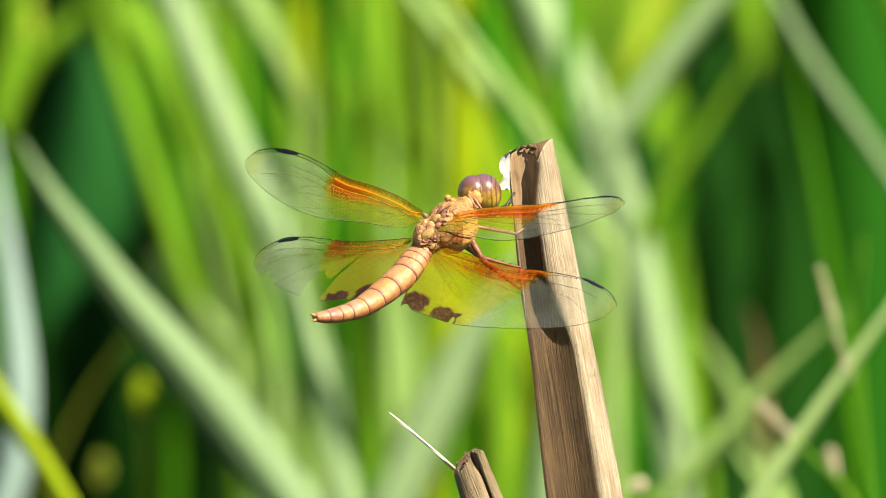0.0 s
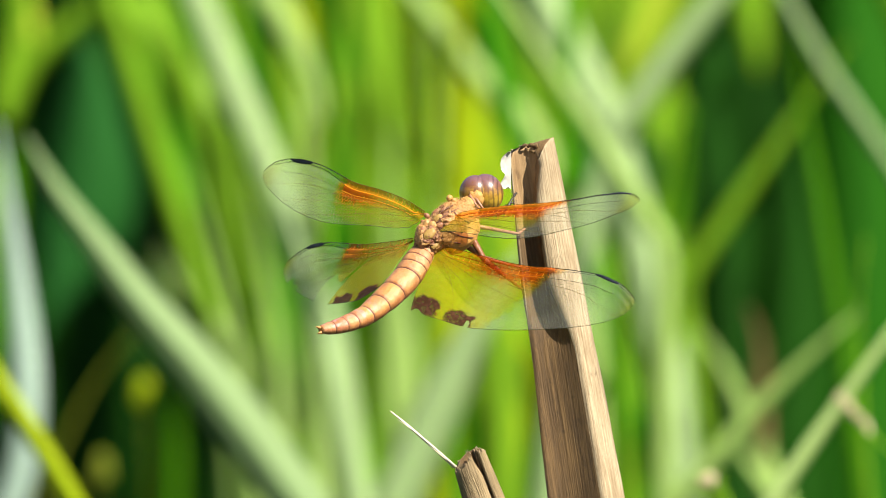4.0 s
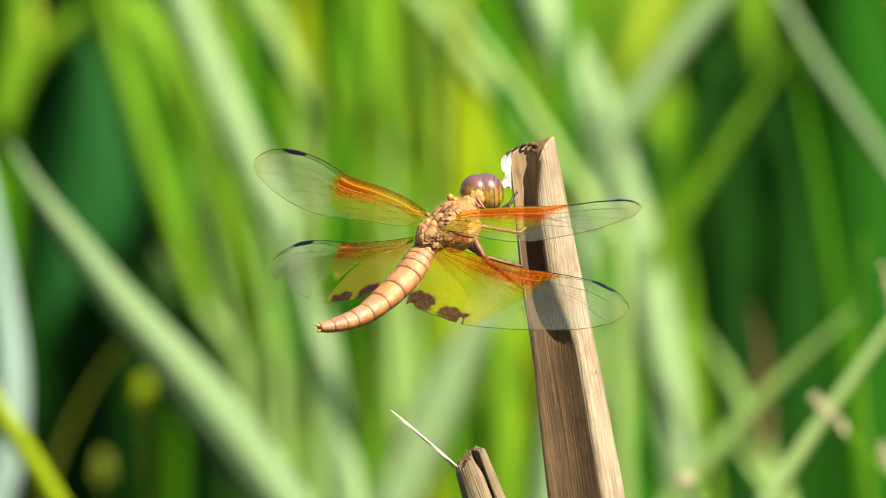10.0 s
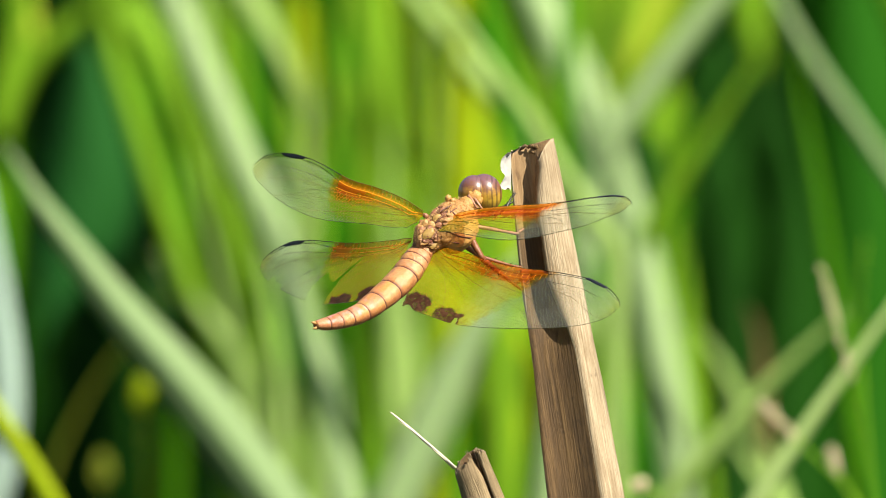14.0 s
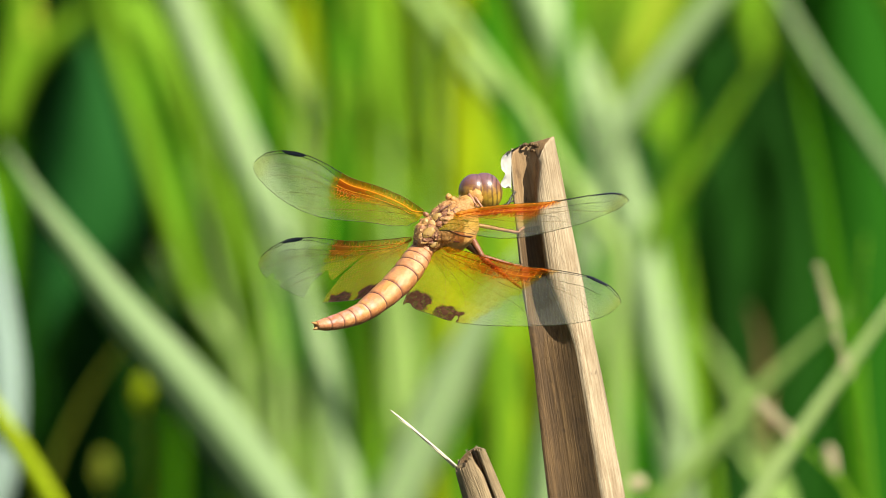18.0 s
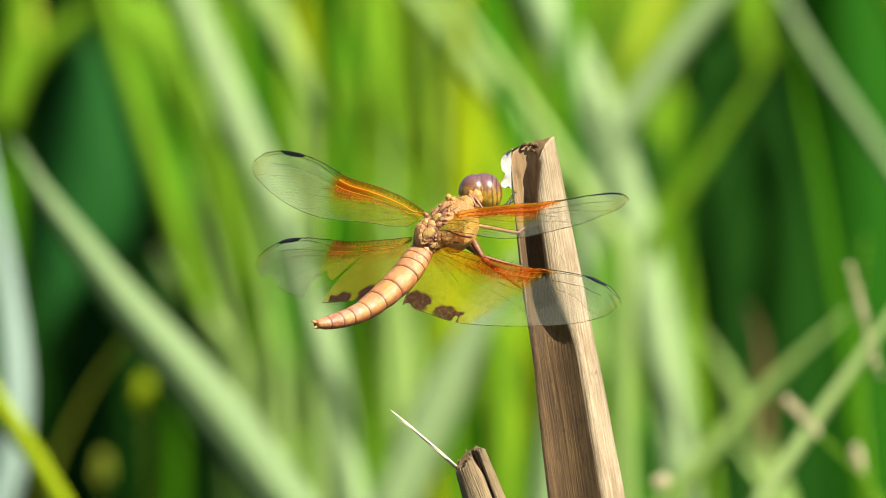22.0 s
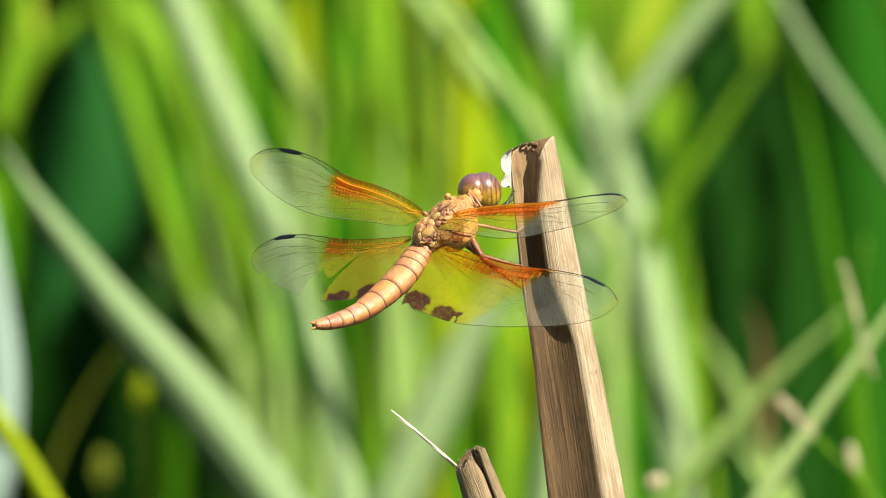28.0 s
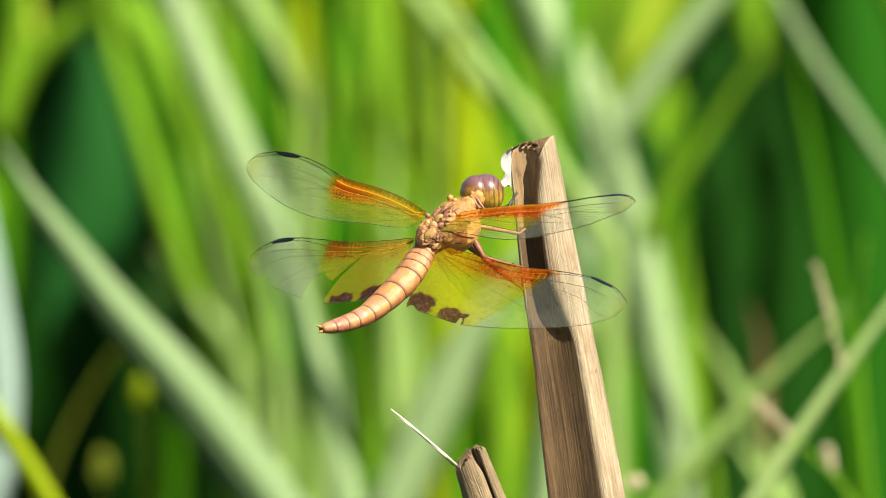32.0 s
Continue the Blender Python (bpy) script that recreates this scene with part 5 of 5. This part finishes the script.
    walk(WINGS["rf"], [(0, turned("rf", 0.2, 0.1, -1.1)), (0.5, turned("rf", -0.2, -0.1, 0.7)), (1, turned("rf", -0.2, -0.1, 0.7)), (1.5, turned("rf",
        -0.1, -0.2, -0.7)), (2, turned("rf", -0.6, -0.4, 1.9)), (2.5, turned("rf", -0.7, -0.7, 0.5)), (3, turned("rf", -0.2, 0.2, 3.7)), (3.5,
        turned("rf", -0.8, -0.3, 4.1)), (5.5, turned("rf", -0.3, -0, 2.2)), (6, turned("rf", -0.6, -0.1, 4.1)), (6.5, turned("rf", -0, 0.4, 3.3)), (7,
        turned("rf", 0.4, 1.6, 9.8)), (7.5, turned("rf", 0.2, 0.8, 4.4)), (8, turned("rf", 0.2, 0.8, 4.8)), (8.5, turned("rf", 0.2, 0.7, 3.6)), (9,
        turned("rf", 0.7, 1.3, 4.7)), (9.5, turned("rf", 0.3, 1, 4.8)), (10, turned("rf", 0.7, 1.3, 4.3)), (10.5, turned("rf", -0.2, 0.5, 5.2)), (11,
        turned("rf", 0.2, 0.8, 4.4)), (11.5, turned("rf", 0.1, 0.6, 3.3)), (12, turned("rf", 0.2, 0.8, 4)), (12.5, turned("rf", 0.1, 0.6, 4)), (13,
        turned("rf", 0.1, 0.5, 3.3)), (14, turned("rf", -0.1, 0.1, 1.1)), (14.5, turned("rf", -0.1, 0.1, 1.8)), (16.5, turned("rf", -0.2, -0.2, 0.4)),
        (18, turned("rf", -0.2, -0.2, 0)), (20, turned("rf", -0.2, -0.2, 0)), (21, turned("rf", -0, 0, 0.4)), (22, turned("rf", -0.3, -0.3, 0.1)),
        (23, turned("rf", -0.2, -0.2, 0.4)), (24, turned("rf", -0, 0, 0)), (25, turned("rf", -0.2, -0.2, 0.4)), (25.5, turned("rf", -0, 0, 0)), (27.5,
        turned("rf", -0, 0, 0.4)), (28, turned("rf", 0, -0, 0)), (29, turned("rf", -0, 0, 0.4)), (30, turned("rf", -0, 0, 0)), (30.5, turned("rf",
        -0.4, -0.3, 1.2)), (31, turned("rf", -0.4, -0.2, 1.9)), (31.5, turned("rf", -0.5, -0.2, 2.6)), (32, turned("rf", -0.3, -0.1, 1.8))])
    walk(WINGS["rh"], [(0, turned("rh", -0.9, 0.9, -0.7)), (0.5, turned("rh", -1.2, 0.1, 0.5)), (1, turned("rh", -0.5, 0.1, 1.3)), (1.5, turned("rh",
        -0.4, -0, 0.8)), (2, turned("rh", -0.4, -1, 2.2)), (2.5, turned("rh", 1.2, -2, 1.3)), (3, turned("rh", 2.4, -2.5, 6.8)), (3.5, turned("rh",
        3.1, -3.1, 6.3)), (5.5, turned("rh", 3.4, -2.8, 3.7)), (6, turned("rh", 7.4, -5.5, 7.4)), (6.5, turned("rh", 7.5, -3.9, 7.8)), (7,
        turned("rh", 16.3, -8.7, 19.2)), (7.5, turned("rh", 7, -3.7, 9)), (8, turned("rh", 10.4, -5.7, 8.1)), (8.5, turned("rh", 7.1, -3.1, 7.8)), (9,
        turned("rh", 7.1, -4.1, 15.1)), (9.5, turned("rh", 9.1, -4.3, 14.4)), (10, turned("rh", -0.4, 1.9, 4.7)), (10.5, turned("rh", 6.6, -3.4,
        11.4)), (11, turned("rh", 5, -2.2, 7.6)), (11.5, turned("rh", 3.8, -2, 6.3)), (12, turned("rh", 0.3, 0.8, 2.8)), (12.5, turned("rh", -0.8,
        0.8, 2.8)), (13, turned("rh", -0.8, 0.5, 1.7)), (14, turned("rh", -0.3, 0.3, 0.4)), (14.5, turned("rh", -0.2, 0.1, 0.9)), (16.5, turned("rh",
        -0.2, -0.2, -0.1)), (18, turned("rh", -1, 0.3, 0.6)), (19, turned("rh", 0, -0, 0)), (20, turned("rh", -0.1, 0.1, 0.5)), (21, turned("rh", 0.2,
        -0.1, 0.6)), (22, turned("rh", -1.3, 0.5, 0.5)), (23, turned("rh", 0.6, -0.3, 1.8)), (24, turned("rh", 0.5, 0.1, 0.3)), (25, turned("rh",
        -0.2, 0.2, 0.9)), (25.5, turned("rh", 0.8, -0.1, 1.9)), (27.5, turned("rh", 0, -0, 0)), (28, turned("rh", -0.2, 0.1, -0.5)), (29, turned("rh",
        -0.2, 0.1, -0.5)), (30, turned("rh", -1, 0.3, -0.9)), (30.5, turned("rh", 0.7, -1, 1.2)), (31, turned("rh", 0.4, -0.8, 2.1)), (31.5,
        turned("rh", 0.7, -1.1, 2.2)), (32, turned("rh", -0.1, -0.2, 2.4))])
    walk(WINGS["lh"], [(0, turned("lh", -0.9, 2, -0.1)), (0.5, turned("lh", -0.2, -0.2, -2.1)), (1, turned("lh", -0.3, -0.4, -2.4)), (1.5,
        turned("lh", -0.8, -0.8, -2.5)), (2, turned("lh", -1.2, -1.4, -9.4)), (2.5, turned("lh", -0.9, -1.1, -8.6)), (3, turned("lh", 9.1, -14.1,
        -12.5)), (3.5, turned("lh", -1.5, -1.9, -10.9)), (5.5, turned("lh", -0.4, -0.5, -5.5)), (6, turned("lh", 4.4, -8.8, -8.5)), (6.5, turned("lh",
        -0.4, -0.6, -6.3)), (7, turned("lh", 11, -14.3, -10)), (7.5, turned("lh", 4.9, -8.4, -8.2)), (8, turned("lh", 4.5, -5.7, -7)), (8.5,
        turned("lh", 2, -3.2, -4.3)), (9, turned("lh", 9.1, -13.7, -18.2)), (9.5, turned("lh", -0.2, -0.5, -11.8)), (10, turned("lh", -1.6, 0.6,
        -4.9)), (10.5, turned("lh", -0.8, -1, -7.9)), (11, turned("lh", -0.3, -0.4, -5.8)), (11.5, turned("lh", -0.5, -0.6, -5.5)), (12, turned("lh",
        0.2, 0.1, -1)), (12.5, turned("lh", -0.3, -0.4, -2.9)), (13, turned("lh", -0.4, -0.4, -2)), (14, turned("lh", -0.4, -0.4, -2)), (14.5,
        turned("lh", -0.4, -0.4, -1.3)), (16.5, turned("lh", -0.4, -0.4, -2)), (18, turned("lh", 0, -0, -1.3)), (19, turned("lh", 0, -0, 0)), (20,
        turned("lh", 0.2, 0.2, -0.3)), (22, turned("lh", 0, -0, -0.3)), (23, turned("lh", 0.2, 0.1, -2)), (24, turned("lh", 0.2, 0.2, 0.7)), (25,
        turned("lh", 0.6, 0.5, 0.3)), (25.5, turned("lh", 0.2, 0.2, 0.3)), (27.5, turned("lh", 0.4, 0.4, 1.7)), (28, turned("lh", 0.6, 0.5, 1.3)),
        (29, turned("lh", 0.4, 0.4, 1.7)), (30, turned("lh", 0.6, 0.5, 1.7)), (30.5, turned("lh", 0.2, 0.2, 1.3)), (31, turned("lh", -0, 0, 2.8)),
        (31.5, turned("lh", 0.2, 0.2, 2.4)), (32, turned("lh", 0.2, 0.2, 3.1))])
    walk(ABD, [(0, turned("abdomen", -3.2, 2.4, 1.6)), (0.5, turned("abdomen", -3.5, 1.7, 3)), (1, turned("abdomen", -3.1, 1.6, 2.5)), (1.5,
        turned("abdomen", -2.2, 1.1, 1.7)), (2, turned("abdomen", -2.6, 0.7, 2.8)), (2.5, turned("abdomen", -1.7, 0.7, 1.5)), (3, turned("abdomen",
        -1.3, 0.2, 1.6)), (3.5, turned("abdomen", -0.6, -0.6, 1.5)), (5.5, turned("abdomen", 1.6, -2.3, 0.6)), (6, turned("abdomen", 2, -3.3, 1.2)),
        (6.5, turned("abdomen", 1.8, -2.9, 1)), (7, turned("abdomen", 1.7, -3.1, 1.4)), (7.5, turned("abdomen", 1.2, -2.5, 1.3)), (8,
        turned("abdomen", 1.4, -1.9, 0.4)), (8.5, turned("abdomen", 2.2, -2.2, -0.4)), (9, turned("abdomen", 1.2, -3, 1.9)), (9.5, turned("abdomen",
        1.6, -1.8, -0)), (10, turned("abdomen", -0, -0.5, 0.6)), (10.5, turned("abdomen", 0.7, -1.2, 0.5)), (11, turned("abdomen", 0.6, -0.9, 0.3)),
        (11.5, turned("abdomen", 0.5, -1.3, 0.9)), (12, turned("abdomen", -0.3, -0.3, 0.7)), (12.5, turned("abdomen", -1.8, 1, 1.2)), (13,
        turned("abdomen", -0.7, 0.7, 0.1)), (14, turned("abdomen", -0.8, 0.6, 0.4)), (14.5, turned("abdomen", -0.8, 0.6, 0.4)), (16.5,
        turned("abdomen", -0.3, 0.2, 0.2)), (18, turned("abdomen", -0.3, 0.2, 0.2)), (19, turned("abdomen", 0, -0, 0)), (20, turned("abdomen", -0.3,
        0.2, 0.2)), (21, turned("abdomen", -0.4, 0.1, 0.5)), (22, turned("abdomen", -0.8, 0.6, 0.5)), (23, turned("abdomen", -0.4, 0.1, 0.5)), (24,
        turned("abdomen", -0.1, 0.3, -0.2)), (25, turned("abdomen", -0.6, 0.4, 0.3)), (25.5, turned("abdomen", -0.3, 0.2, 0.2)), (27.5,
        turned("abdomen", -0.3, 0.2, 0.2)), (28, turned("abdomen", -0.1, 0.3, -0.3)), (29, turned("abdomen", -0.3, 0.2, 0.2)), (30, turned("abdomen",
        -0.6, 0.4, 0.3)), (30.5, turned("abdomen", 0.4, -1, 0.7)), (31, turned("abdomen", 0.1, -1.3, 1.4)), (31.5, turned("abdomen", -0.6, -1, 2.1)),
        (32, turned("abdomen", -0.3, -0.8, 1.4))])
    # quick turns of the head
    nod = [(0, 0), (11.75, 0), (11.9, -48), (12, -26), (12.1, 0), (21.3, 0), (21.5, -8), (21.8, 0), (28.3, 0), (28.5, 7), (28.7, 0), (30.3, 0), (30.4, -44), (30.8, -40), (31, -36), (31.2, -26), (31.4, -4), (31.6, 0), (32, 0)]
    seat = HEAD.matrix_basis.copy()
    neck = Matrix.Translation(on(842, 366, 60))
    walk(HEAD, [(t, Matrix.Translation((a * 0.04 * STEP, 0, -a * 0.19 * STEP)) @ neck @ Matrix.Rotation(radians(a * 0.8), 4, AXIS) @ neck.inverted() @ seat) for t, a in nod])


    def sway(key, rows, level=441):
        """Lean a blade about its foot, so that it shifts by so many plan steps at that level of the outlook: rows of seconds and steps."""
        ob = BLADES[key]
        far = ob.location.y + 0.07
        arm = (VIEW @ spot(784, level, far)).z
        k = STEP * (REACH + far) / REACH
        walk(ob, [(t, Matrix.Translation(ob.location) @ pose(0, 0, 0, 0, math.degrees(math.atan(dx * k / arm)), 0)) for t, dx in rows])

    gust = [(0, -6), (0.5, -4), (1, 0), (1.5, 33), (2, 100), (2.5, 70), (3, 38), (3.5, 80), (4.5, 170), (5.5, 290), (6, 250), (6.5, 180), (7, 137), (7.5, 165), (8, 185),
            (8.5, 125), (9, 105), (9.5, 98), (10, 80), (10.5, 87), (11, 68), (11.5, 35), (12, 27), (12.5, 26), (13, 12), (14, -6), (15.5, -5), (17, -5),
            (17.5, -14), (18, -10), (19, 0), (20, 16), (21, 40), (21.5, 43), (22, 34), (22.5, 26), (23, -1), (23.5, 26), (24, 30), (24.5, 40), (25.5, 25),
            (26.5, 34), (27.5, 30), (28, 24), (29, 14), (29.5, 26), (30, 8), (31, -4), (32, -14)]
    sway("stalk", [(t, d * 1.15) for t, d in gust], 480)
    sway("knob", gust, 720)
    sway("knob_far", gust, 800)
    sway("knob_low", [(t, d * 0.85) for t, d in gust], 860)
    sway("low_slant", [(t, d * 0.2) for t, d in gust], 720)
    sway("low_cross", [(t, d * 0.15) for t, d in gust], 720)
    sway("cross_right", [(0, -20), (1, 40), (2, 12), (3, 16), (3.5, 57), (4.5, 170), (5.5, 290), (6, 217), (6.5, 200), (7, 103), (7.5, 43), (8, 36), (9, 79), (10, 30),
                         (11, -8), (13, -15), (16, 0), (19, 0), (22, 10), (23, 60), (24, 40), (25, 23), (27, 10), (28, 0), (32, -10)], 200)
    sway("bent", [(0, -197), (2, -182), (3, -172), (3.5, -147), (4.5, -62), (5.5, 50), (6, -22), (6.5, -35), (7, -122), (7.5, -172), (8, -182), (9, -167), (10, -187),
                  (11, -192), (16, -197), (23, -182), (26, -194), (32, -200)], 425)
    breeze = [(0, 28), (1, 30), (3, 32), (4.5, 40), (6, 45), (7, 45), (8, 34), (9, 18), (10, 8), (11, 2), (13, 3), (15.5, 0), (19, 0), (21, 4), (22.5, 22), (23, 26), (24, 12),
              (25, 6), (26.5, 0), (28, -4), (32, -5)]
    sway("left", breeze, 400)
    sway("slant", breeze, 300)
    sway("corner", [(t, d * 1.0) for t, d in breeze], 700)
    crown = [(0, -6), (1, 2), (2, 8), (3, 20), (4.5, 36), (6, 50), (7, 36), (8, 26), (9, 12), (11, 2), (13, -8), (15.5, -4), (19, 0), (22, 14), (23, 28), (25, 8), (26.5, 2), (28, -3), (32, -8)]
    for key, much in (("crown_a", 1.0), ("crown_b", 1.1), ("crown_c", 0.6), ("crown_d", 0.5), ("crown_e", 0.6), ("broad", 0.3), ("corner_right", 0.3)):
        sway(key, [(t, d * much) for t, d in crown], 60)


motions()
